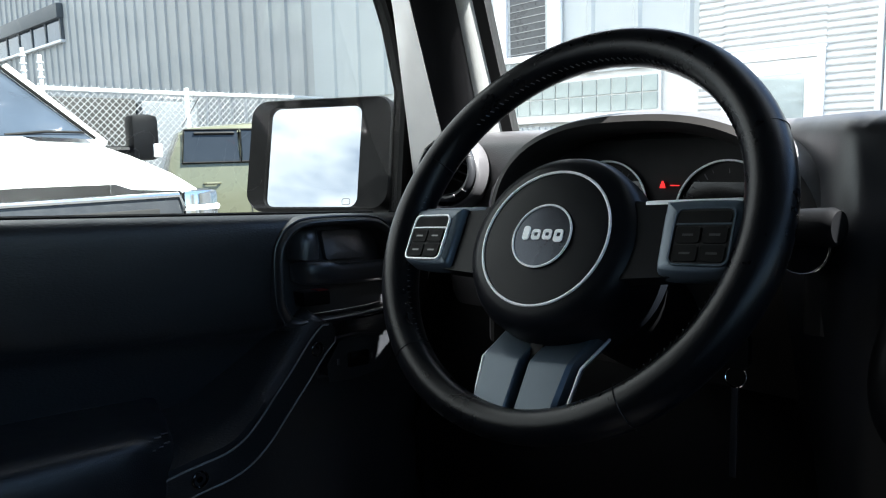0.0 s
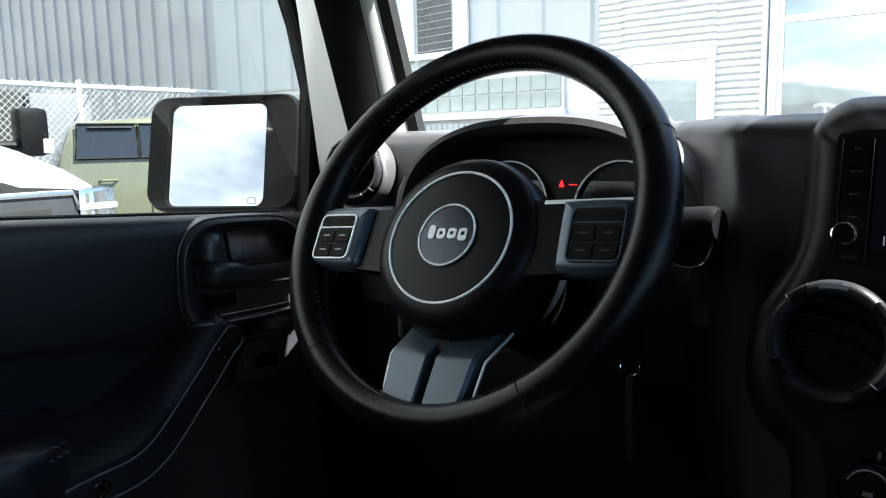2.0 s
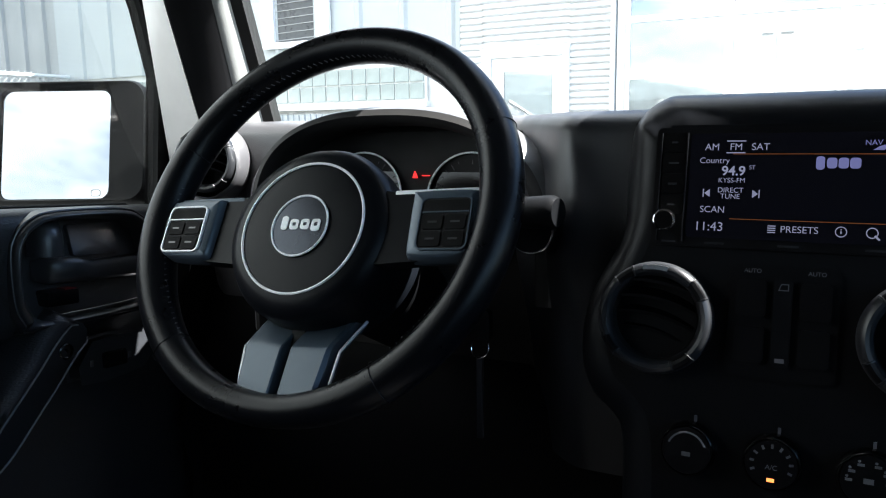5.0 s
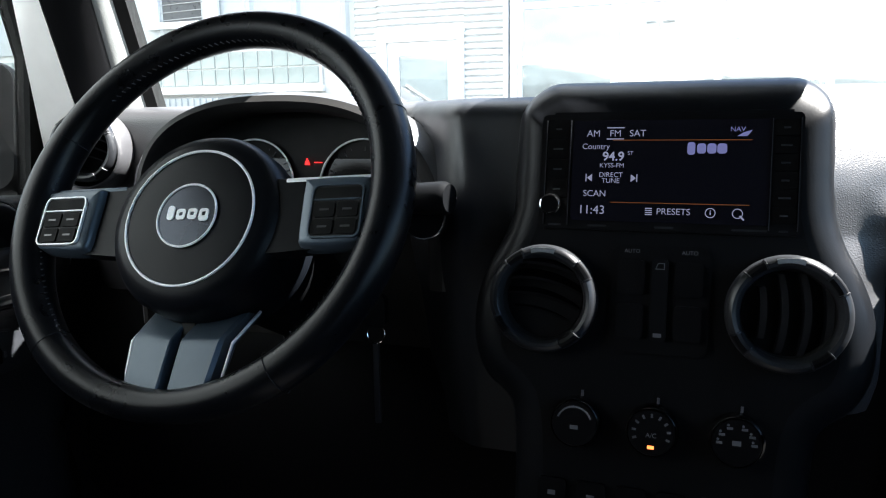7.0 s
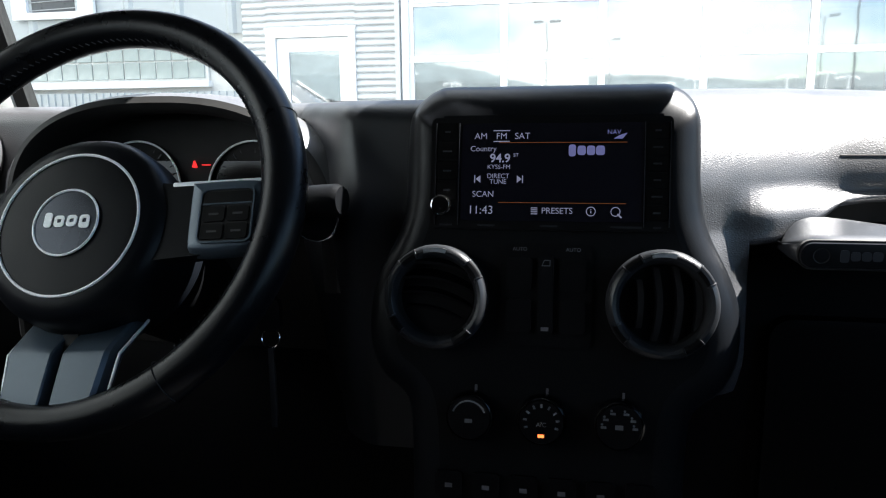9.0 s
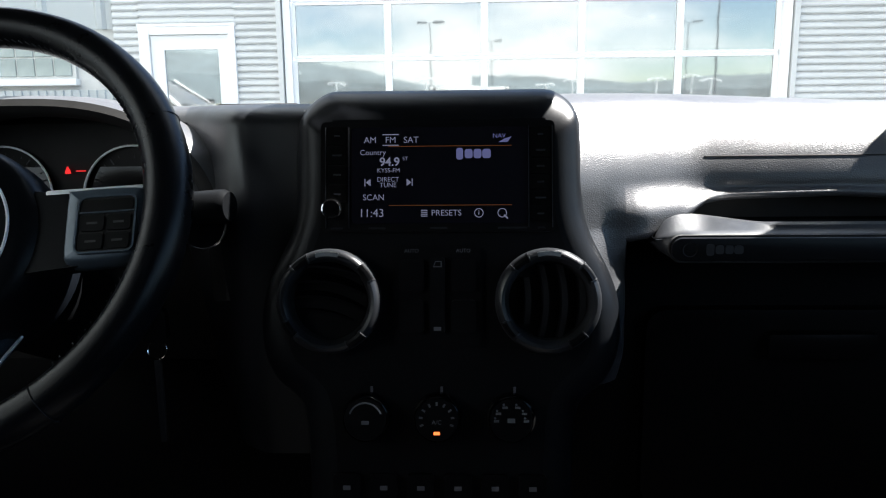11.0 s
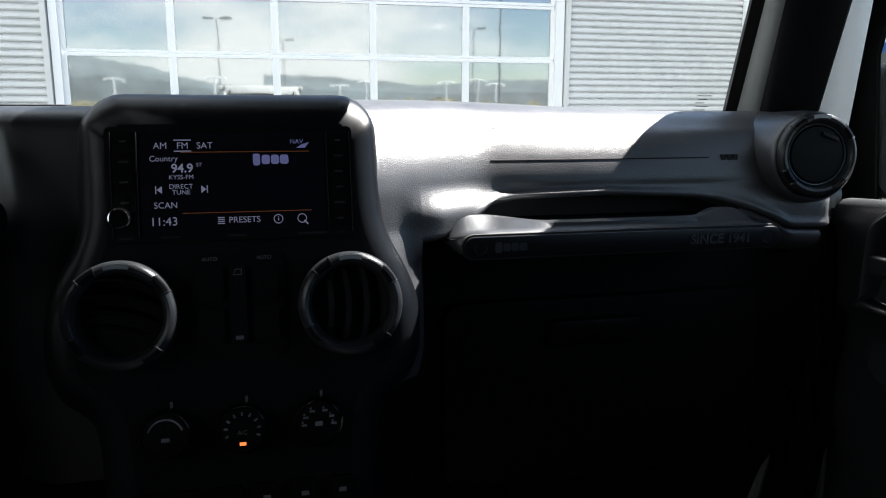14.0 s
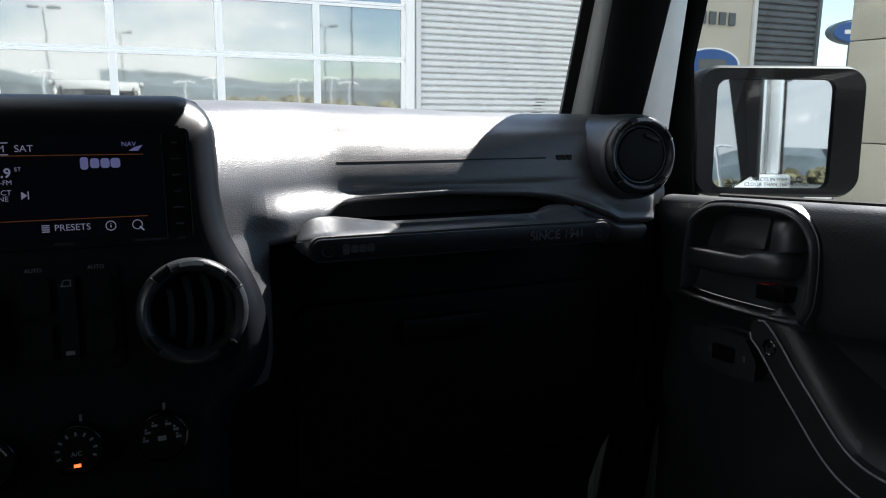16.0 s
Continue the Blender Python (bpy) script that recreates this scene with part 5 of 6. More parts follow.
    add("sill_seal", tube(BM(), [D(0.046, y, 1.332) for y in (-0.5, 0.2, 0.66)], 0.005, 8), M_RUBBER)
    # recessed handle bezel
    b = BM()
    rows = [[D(x, y, z) for y, z in sc(k)] for k, x in ((1.05, 0.004), (1.045, -0.004), (1.035, -0.009), (1.022, -0.0095), (1.016, -0.0075), (1.008, -0.0095), (0.995, -0.013), (0.965, -0.0145), (0.935, -0.0125), (0.915, -0.004), (0.90, 0.012), (0.88, 0.018))]
    loft(b, rows, closed=True)
    bez = add("handle_bezel", b, M_BAR, label="raised black handle surround", angle=50)
    b = BM()
    b.faces.new([b.verts.new(D(0.0145 + 0.22 * (z - cz), y, z)) for y, z in sc(0.905)])
    add("handle_recess", b, M_BAR, bez, smooth=False)
    cov = [(0.5575 + 0.029 + x, 1.298 + y) for x, y in rounded(0.060, 0.035, 0.004, 4)]
    b = BM()
    loft(b, [[D(h + 0.22 * (z - cz), cy + (y - cy) * k + (0.5865 - cy) * (1 - k), cz + (z - cz) * k + (1.298 - cz) * (1 - k)) for y, z in cov] for k, h in ((1.0, 0.014), (1.0, 0.010), (0.97, 0.0085), (0.5, 0.0085))], closed=True, caps=True)
    add("recess_cover", b, M_BAR, bez, angle=50)
    # lever: pivot block and long paddle
    b = BM()
    rows = []
    for y, h, x, c in ((0.505, 0.010, 0.002, 1.270), (0.508, 0.0125, -0.008, 1.270), (0.516, 0.0135, -0.014, 1.2705), (0.538, 0.0135, -0.0165, 1.2705), (0.549, 0.0125, -0.0165, 1.2690), (0.556, 0.0118, -0.0150, 1.2665), (0.60, 0.0122, -0.010, 1.2660), (0.648, 0.0128, -0.004, 1.2660)):
        rows.append([D(x + q * 0.007, y, c + r * h) for q, r in ((1, 1), (-0.3, 1), (-0.8, 0.8), (-1, 0.45), (-1, -0.5), (-0.7, -0.85), (0, -1), (1, -0.9))])
    loft(b, rows, closed=True, caps=True)
    add("door_lever", b, M_BAR, bez, "black door opening lever", angle=50)
    # cup over the pivot: a quarter dome
    b = BM()
    rows = []
    for j in range(9):
        a = radians(90 * j / 8)
        rows.append([D(0.012 - 0.022 * math.sin(t_) * math.cos(a * 0.0) * (1 - (j / 8) ** 3), 0.523 + 0.019 * math.cos(t_) * (1 - 0.25 * (j / 8) ** 2) * (1 if j < 8 else 0.55) + 0.004 * j / 8, 1.285 + 0.037 * math.sin(a)) for t_ in (math.pi * i / 12 for i in range(13))])
    loft(b, rows)
    add("lever_cup", b, M_BAR, bez, angle=60)
    b = BM()
    box(b, (-0.011, 0.508, 1.232), (0.012, 0.545, 1.249))
    for v in b.verts:
        v.co = Vector(D(*v.co))
    lk = add("lock_tab", b, M_SMOOTH, bez, bevel=0.003)
    b = BM()
    box(b, (-0.0095, 0.529, 1.2488), (0.004, 0.543, 1.2496))
    for v in b.verts:
        v.co = Vector(D(*v.co))
    add("lock_mark", b, material("red_paint_" + ("l" if s < 0 else "r"), (0.35, 0.02, 0.02), 0.5), lk, smooth=False)
    # bowed pull handle with a plain insert and two bolts
    line = [(0.543, 1.207), (0.522, 1.192), (0.49, 1.163), (0.457, 1.139), (0.417, 1.112), (0.385, 1.099), (0.345, 1.093), (0.312, 1.086), (0.285, 1.072), (0.262, 1.052)]
    line = [tuple(p)[1:] for p in curve_through([(0, *p) for p in line], 4)]
    b = BM()
    ins = BM()
    rows, rows2 = [], []
    n = len(line)
    for i, (y, z) in enumerate(line):
        a, c = line[max(0, i - 1)], line[min(n - 1, i + 1)]
        t = Vector((c[0] - a[0], c[1] - a[1])).normalized()
        nn = Vector((-t.y, t.x))
        if nn.y < 0:
            nn = -nn
        wd = 0.0275
        e = min(1, (i + 0.6) / 2.5, (n - i - 0.4) / 2.5)
        out = (0.017 + 0.043 * (1 - smoothstep(0.36, 0.535, y))) * (1 if s < 0 else 0.72)
        P = lambda q, x: D(x, y + nn.x * q, z + nn.y * q)
        rows.append([P(wd * 1.45 * e, 0.05), P(wd * 1.25 * e, -out * 0.35), P(wd * 1.0 * e, -out * 0.75), P(wd * 0.72 * e, -out), P(-wd * 0.58 * e, -out), P(-wd * 0.72 * e, -out * 0.7), P(-wd * 0.8 * e, 0.05)])
        rows2.append([P(wd * 0.52 * e, -out - 0.0010), P(wd * 0.49 * e, -out - 0.0028), P(-wd * 0.49 * e, -out - 0.0028), P(-wd * 0.52 * e, -out - 0.0010)])
    loft(b, rows, closed=True, caps=True)
    pull = add("pull_handle", b, M_DOOR, label="bowed black pull handle", angle=50)
    loft(ins, rows2[1:-1], closed=True, caps=True)
    insert = add("handle_insert", ins, M_DOOR, pull, "smooth black handle insert")
    # pale tubes paint the highlight along the insert's two edges
    edge = BM()
    for k in (1, 2):
        tube(edge, [r[k] for r in rows2[1:-1]], 0.0011, 5)
    add("insert_edge", edge, M_EDGE, pull)
    for k in (5, 24):
        y, z = line[k]
        x = rows2[k][1]
        m = Matrix.Translation((x[0], (rows2[k][1][1] + rows2[k][2][1]) / 2, (rows2[k][1][2] + rows2[k][2][2]) / 2)) @ Matrix.Rotation(radians(90 if s < 0 else -90), 4, "Y")
        b = lathe(BM(), [(0.0085, -0.002), (0.0085, 0.0012), (0.0072, 0.002), (0.0062, 0.0008), (0.0062, -0.0015), (0.003, -0.0015), (0.003, 0.0), (0, 0.0)], m, 24)
        add("bolt", b, M_GLOSS, pull, "recessed black bolt")
    # lock switch
    b = BM()
    o = [(0.546, 1.142), (0.575, 1.140), (0.625, 1.145), (0.637, 1.157), (0.634, 1.179), (0.60, 1.183), (0.562, 1.181), (0.545, 1.158)]
    a = [b.verts.new(D(0.02, *q)) for q in o]
    c = [b.verts.new(D(-0.004, *q)) for q in o]
    b.faces.new(a); b.faces.new(c[::-1])
    for i in range(len(o)):
        j = (i + 1) % len(o)
        b.faces.new((a[i], a[j], c[j], c[i]))
    sw = add("lock_switch", b, M_BAR, label="black door lock switch", bevel=0.004)
    b = BM()
    box(b, (-0.008, 0.571, 1.151), (-0.001, 0.603, 1.170))
    for v in b.verts:
        v.co = Vector(D(*v.co))
    add("rocker", b, M_GLOSS, sw, bevel=0.004)
    for y in (0.557, 0.608):
        b = BM()
        box(b, (-0.0052, y - 0.0018, 1.157), (-0.0038, y + 0.0018, 1.164))
        for v in b.verts:
            v.co = Vector(D(*v.co))
        add("icon", b, M_ETCH, sw, smooth=False)
    # armrest with stitched edge
    b = BM()
    rows = []
    for y in (-0.5, -0.2, 0.1, 0.20, 0.27, 0.29, 0.31, 0.325, 0.336, 0.343, 0.347):
        e = 1 if y < 0.27 else math.sqrt(max(0.01, 1 - ((y - 0.27) / 0.078) ** 2))
        rows.append([D(x * e + 0.02 * (1 - e) + dx, y, z) for x, z, dx in ((0.055, 1.152, 0), (-0.03, 1.153 - 0.014 * (1 - e), 0), (-0.066, 1.149 - 0.03 * (1 - e), 0), (-0.079, 1.138 - 0.03 * (1 - e), 0), (-0.08, 1.10, 0), (-0.06, 1.06, 0), (0.055, 1.03, 0))])
    rows = [[tuple(p) for p in curve_through(r, 3)] for r in rows]
    loft(b, rows)
    arm = add("armrest", b, M_ARMREST, label="black leather armrest with stitching", angle=60)
    for off in (0.0, 0.008):
        b = BM()
        for i in range(71):
            y = -0.35 + i * 0.0095
            e = 1 if y < 0.27 else math.sqrt(max(0.01, 1 - ((y - 0.27) / 0.078) ** 2))
            tube(b, [D((-0.072 - off * 0.5) * e + 0.02 * (1 - e), y, 1.1425 - off), D((-0.072 - off * 0.5) * e + 0.02 * (1 - e), y + 0.006, 1.1425 - off)], 0.0008, 4)
        add("stitching", b, M_STITCH, arm)
    return d


door(-1, 0.70)
door(1, 0.66)


def door_mirror(s, centre, n, glass, housing, label):
    """A square door mirror. glass, housing: x and y extents in its own plane; n: the way it faces."""
    d = thing("door_mirror", label, "door mirror", (0, 0, 0), group="door mirrors")
    n = Vector(n).normalized()
    ax = Vector((0, 0, 1)).cross(n).normalized()
    up = n.cross(ax)
    m = Matrix(((ax[0], up[0], n[0], centre[0]), (ax[1], up[1], n[1], centre[1]), (ax[2], up[2], n[2], centre[2]), (0, 0, 0, 1)))
    R = lambda e, g, r: rounded(e[1] - e[0] + g, e[3] - e[2] + g, r, 6, (e[0] + e[1]) / 2, (e[2] + e[3]) / 2)
    b = BM()
    loft(b, [[m @ Vector((x, y, z)) for x, y in o] for o, z in ((R(glass, 0, 0.014), -0.004), (R(glass, 0.004, 0.016), 0.006), (R(housing, -0.008, 0.026), 0.011), (R(housing, 0, 0.03), 0.002), (R(housing, 0, 0.03), -0.06), (R(housing, -0.03, 0.04), -0.095), (R(housing, -0.08, 0.03), -0.105))], closed=True, caps=True)
    part("housing", b, M_HOUSING, d, "black mirror housing", angle=50)
    part("mirror_glass", prism(BM(), R(glass, 0, 0.014), -0.003, 0.0, m), M_MIRROR, d, "mirror reflecting the sky", smooth=False)
    bx = s * 0.74 + CX
    inner_x = housing[0] if s > 0 else housing[1]
    e = m @ Vector((inner_x, housing[2] + 0.03, -0.05))
    part("arm", tube(BM(), [(bx, 0.76, 1.265), (bx + s * 0.05, 0.78, 1.275), e], [0.028, 0.024, 0.022], 12), M_HOUSING, d)
    ix, iy = ((-0.0553, -0.0625) if s > 0 else (0.0544, -0.070))
    part("etched_icon", ring_prism(BM(), rounded(0.014, 0.010, 0.003, 3, ix, iy), rounded(0.0122, 0.0082, 0.0025, 3, ix, iy), 0.0001, 0.0004, m), M_ETCH, d, smooth=False)
    return m, d


door_mirror(-1, (-0.9655, 0.74, 1.386), (0.74, -1.516, 0.405), (-0.0845, 0.0735, -0.078, 0.080), (-0.118, 0.130, -0.086, 0.094), "square black door mirror reflecting bright sky")
mm, dm = door_mirror(1, (0.868, 0.74, 1.3818), (-0.4348, -0.8995, 0.04), (-0.077, 0.078, -0.071, 0.0755), (-0.108, 0.121, -0.083, 0.094), "square black door mirror reflecting the white car side")
words("etched_text", "OBJECTS IN MIRROR ARE", 0.0068, M_ETCH, mm @ Matrix.Translation((0.012, -0.0595, 0.0004)), dm, 0.0)
words("etched_text", "CLOSER THAN THEY APPEAR", 0.0068, M_ETCH, mm @ Matrix.Translation((0.012, -0.0665, 0.0004)), dm, 0.0)
# white rear body sides with dark glass, as the mirrors show them
for s in (-1, 1):
    q = thing("rear_side", "white painted rear body side with dark windows", "car body", kind="structure")
    X = 0.76
    part("side_panel", box(BM(), (CX + s * X - 0.03, -2.4, 0.55), (CX + s * X + 0.03, -0.62, 1.33)), M_WHITE, q, bevel=0.02)
    part("body_post", box(BM(), (CX + s * X - 0.04, -0.74, 1.33), (CX + s * X + 0.02, -0.62, 1.84)), M_WHITE, q, bevel=0.015)
    part("body_post", box(BM(), (CX + s * X - 0.04, -1.62, 1.33), (CX + s * X + 0.02, -1.48, 1.84)), M_WHITE, q, bevel=0.015)
    part("side_glass", box(BM(), (CX + s * X - 0.03, -1.48, 1.33), (CX + s * X - 0.02, -0.74, 1.80)), M_TINT, q, smooth=False)
    part("side_glass", box(BM(), (CX + s * X - 0.03, -2.35, 1.33), (CX + s * X - 0.02, -1.62, 1.80)), M_TINT, q, smooth=False)
    part("roof_edge", box(BM(), (CX + s * X - 0.05, -2.4, 1.80), (CX + s * X + 0.02, 0.55, 1.88)), M_WHITE, q, bevel=0.02)
# white body sill and kick panels seen past the wheel and the glove box
for s, nm in ((-1, "l"), (1, "r")):
    b = BM()
    loft(b, [[(CX + s * x, y, z) for x, y in ((0.658, e), (0.64, 0.86))] for z, e in ((0.56, 0.67), (0.88, 0.672), (0.92, 0.680), (0.96, 0.686), (1.00, 0.676), (1.03, 0.668), (1.06, 0.682), (1.10, 0.690), (1.14, 0.676), (1.20, 0.69), (1.30, 0.735))])
    tagged(part("kick_panel", b, M_PLASTIC), "black door opening trim beside the footwell", "trim", kind="structure")


b = tube(BM(), curve_through([(0.684, 0.72, 1.30), (0.6826, 0.72, 1.27), (0.6638, 0.72, 1.22), (0.6431, 0.72, 1.1325), (0.621, 0.72, 1.059), (0.598, 0.72, 1.00), (0.5844, 0.72, 0.924), (0.58, 0.72, 0.8)], 5), 0.0075, 8)
tagged(part("trim", b, M_JAMB), "grey ribbed rubber edge trim round the door opening", "trim", kind="structure")


# ---- outdoors to the left: truck, car, fence, poles ----
def truck():
    """White pickup with its nose towards the camera car; only the front shows."""
    m = Matrix.Translation((-3.86, 1.20, 0))
    t = thing("pickup_truck", "white full-size pickup truck, nose on, with grey grille band", "pickup truck", m)
    b = BM()
    # body along -x from the nose; sections across y
    sect = [(0.0, 1.235, 0.90), (-0.05, 1.275, 0.965), (-0.25, 1.325, 0.985), (-0.8, 1.43, 1.0), (-1.35, 1.52, 1.0), (-1.5, 1.52, 1.0)]
    rows = []
    for x, z, hw in sect:
        rows.append([(x, -hw, 0.5), (x, -hw, z - 0.22), (x, -hw + 0.03, z - 0.09), (x, -hw + 0.14, z - 0.02), (x, -0.5, z), (x, -0.42, z + 0.03), (x, 0, z + 0.035), (x, 0.42, z + 0.03), (x, 0.5, z), (x, hw - 0.14, z - 0.02), (x, hw - 0.03, z - 0.09), (x, hw, z - 0.22), (x, hw, 0.5)])
    loft(b, rows)
    part("front_body", b, M_WHITE, t, angle=40)
    b = BM()
    cab = [(-1.5, 1.0, 1.50), (-2.25, 0.65, 2.06), (-2.6, 0.65, 2.10), (-4.0, 0.65, 2.08), (-4.3, 0.9, 1.5)]
    rows = [[(x, -hw, 1.0), (x, -hw * 0.99, z - 0.05), (x, -hw * 0.85, z), (x, 0, z + 0.03), (x, hw * 0.85, z), (x, hw * 0.99, z - 0.05), (x, hw, 1.0)] for x, hw, z in cab]
    loft(b, rows)
    part("cab", b, M_WHITE, t, angle=40)
    b = BM()
    b.faces.new([b.verts.new(p) for p in ((-1.46, -0.94, 1.53), (-1.44, 0, 1.575), (-1.46, 0.94, 1.53), (-2.19, 0.58, 2.05), (-2.19, 0, 2.10), (-2.19, -0.58, 2.05))])
    part("windshield", b, M_SKYGLASS, t, "windscreen with the sky's reflection tinted into its colour", smooth=False)
    for s in (-1, 1):
        part("screen_pillar", tube(BM(), [(-1.42, s * 0.945, 1.50), (-2.17, s * 0.60, 2.06)], 0.035, 8), M_WHITE, t, "white screen pillar")
        part("screen_seal", tube(BM(), [(-1.44, s * 0.905, 1.535), (-2.17, s * 0.56, 2.07)], 0.012, 6), M_RUBBER, t)
    for y in (-0.3, 0.35):
        part("wiper", tube(BM(), [(-1.46, y, 1.565), (-1.475, y + 0.25, 1.585), (-1.49, y + 0.5, 1.58)], 0.01, 6), M_RUBBER, t)
    g_ = part("grille", box(BM(), (-0.02, -0.76, 0.72), (0.045, 0.76, 1.205)), M_BAR, t, "grey grille with dark slots", bevel=0.03)
    for k in range(3):
        part("grille_slot", box(BM(), (0.035, -0.62, 0.80 + k * 0.12), (0.05, 0.62, 0.89 + k * 0.12)), M_VOID, g_, bevel=0.01)
    part("grille_rim", tube(BM(), [(0.04, -0.76, 1.12), (0.045, -0.73, 1.195), (0.045, 0.73, 1.195), (0.04, 0.76, 1.12)], 0.016, 8), M_CHROME, g_, "bright grille rim")
    for s in (-1, 1):
        hl = part("headlight", box(BM(), (-0.18, min(s * 0.77, s * 0.975), 0.90), (0.03, max(s * 0.77, s * 0.975), 1.215)), M_CHROME, t, "clear chrome headlight", bevel=0.03)
        part("lens_bar", box(BM(), (-0.16, min(s * 0.765, s * 0.98), 1.10), (0.04, max(s * 0.765, s * 0.98), 1.135)), M_FRAME, hl, bevel=0.02)
        mr = part("door_mirror", box(BM(), (-1.78, min(s * 1.24, s * 1.45), 1.38), (-1.62, max(s * 1.24, s * 1.45), 1.72)), M_PLASTIC, t, "black towing mirror", bevel=0.05)
        part("mirror_arm", tube(BM(), [(-1.72, s * 0.95, 1.46), (-1.70, s * 1.3, 1.46)], 0.03, 8), M_PLASTIC, mr)
        part("marker_lamp", box(BM(), (-1.64, min(s * 1.39, s * 1.455), 1.40), (-1.605, max(s * 1.39, s * 1.455), 1.50)), M_FRAME, mr, bevel=0.01)
        for x in (-0.95, -4.6):
            wh = part("wheel", lathe(BM(), [(0, -0.14), (0.2, -0.14), (0.4, -0.12), (0.41, 0), (0.4, 0.12), (0.2, 0.14), (0, 0.14)], Matrix.Translation((x, s * 0.86, 0.41)) @ Matrix.Rotation(radians(90), 4, "X"), 28), M_TYRE, t)
    part("bumper", box(BM(), (-0.05, -0.98, 0.42), (0.10, 0.98, 0.70)), M_FRAME, t, bevel=0.04)
    part("bed", box(BM(), (-6.0, -0.98, 0.6), (-4.2, 0.98, 1.4)), M_WHITE, t, bevel=0.05)


truck()


def boxy_car():
    """Olive-gold boxy car seen from its side, tail to the left."""
    m = Matrix.Translation((-8.9, 4.35, 0)) @ Matrix.Rotation(radians(-24), 4, "Z")
    c = thing("boxy_car", "olive-gold boxy hatchback parked side on", "car", m)
    W = 1.8
    # stations along the length: y, belt height, roof height, how far the glass house leans in
    st = [(0.0, 1.20, 1.22, 0.0), (0.05, 1.24, 1.42, 0.04), (0.16, 1.26, 1.70, 0.09), (0.30, 1.27, 1.775, 0.11), (1.3, 1.28, 1.845, 0.12), (2.3, 1.27, 1.80, 0.12), (2.75, 1.22, 1.55, 0.10), (3.15, 1.15, 1.20, 0.02), (3.9, 1.03, 1.06, 0.0), (4.12, 0.86, 0.88, 0.0)]
    b = BM()
    rows = []
    for y, zb, zr, lean in st:
        e = 0.05 if y in (0.0, 4.12) else 0.0
        half_ = [(-e, 0.32), (0.0 - e, 0.55), (0.015 - e, 0.85), (-0.005 - e, 1.1 if zb > 1.15 else zb - 0.05), (-0.02 - e, zb), (-lean - e, zr - 0.07), (-lean - 0.04, zr - 0.02), (-lean - 0.14, zr), (-W / 2, zr + 0.015)]
        rows.append([(x, y, z) for x, z in half_] + [(-W - x, y, z) for x, z in half_[-2::-1]])
    loft(b, rows)
    b.faces.new(b.verts[:len(rows[0])])
    part("body", b, M_OLIVE, c, "olive-gold painted body", angle=35)
    for y0, y1, t0 in ((0.20, 0.87, 0.23), (0.92, 1.85, 0.92), (1.90, 2.45, 1.90)):
        b = BM()
        side = lambda y, z, o: (-0.02 - (z - 1.27) * 0.17 + o, y, z)
        P = [(y0, 1.33), (y1, 1.33), (y1, 1.73), (t0, 1.73)]
        a = [b.verts.new(side(y, z, 0.006)) for y, z in P]
        q = [b.verts.new(side(y, z, 0.022)) for y, z in P]
        b.faces.new(q)
        for i in range(4):
            b.faces.new((a[i], a[(i + 1) % 4], q[(i + 1) % 4], q[i]))
        win = part("window", b, M_CARGLASS, c, "dark side window", smooth=False)
        rim = [side(y, z, 0.024) for y, z in ((y0 - 0.02, 1.325), (y1 + 0.02, 1.325), (y1 + 0.02, 1.735), (t0 - 0.01, 1.735))]
        part("window_frame", tube(BM(), rim, 0.016, 6, caps=False, closed=True), M_RUBBER, win)
        part("wind_deflector", tube(BM(), [side(y0 + 0.14, 1.69, 0.034), side(y1 - 0.04, 1.69, 0.034)], 0.022, 6), M_SMOOTH, win)
    for y in (1.0, 1.92):
        part("door_gap", box(BM(), (0.0, y - 0.006, 0.45), (0.018, y + 0.006, 1.1)), M_VOID, c, smooth=False)
    for y in (0.42, 1.75):
        part("door_handle", tube(BM(), [(0.0, y, 1.06), (0.04, y + 0.03, 1.06), (0.04, y + 0.17, 1.06), (0.0, y + 0.2, 1.06)], 0.016, 8), M_OLIVE, c)
    for y in (0.75, 3.35):
        wh = part("wheel", lathe(BM(), [(0, -0.1), (0.2, -0.1), (0.31, -0.09), (0.32, 0), (0.31, 0.09), (0.2, 0.1), (0, 0.1)], Matrix.Translation((-0.1, y, 0.32)) @ Matrix.Rotation(radians(90), 4, "Y"), 28), M_TYRE, c)
        part("rim", lathe(BM(), [(0, 0.105), (0.19, 0.108), (0.21, 0.10)], Matrix.Translation((-0.1, y, 0.32)) @ Matrix.Rotation(radians(90), 4, "Y"), 24), M_SATIN, wh)
    part("aerial", tube(BM(), [(-0.9, 0.25, 1.8), (-0.9, 0.5, 2.2)], 0.006, 5), M_RUBBER, c)


boxy_car()


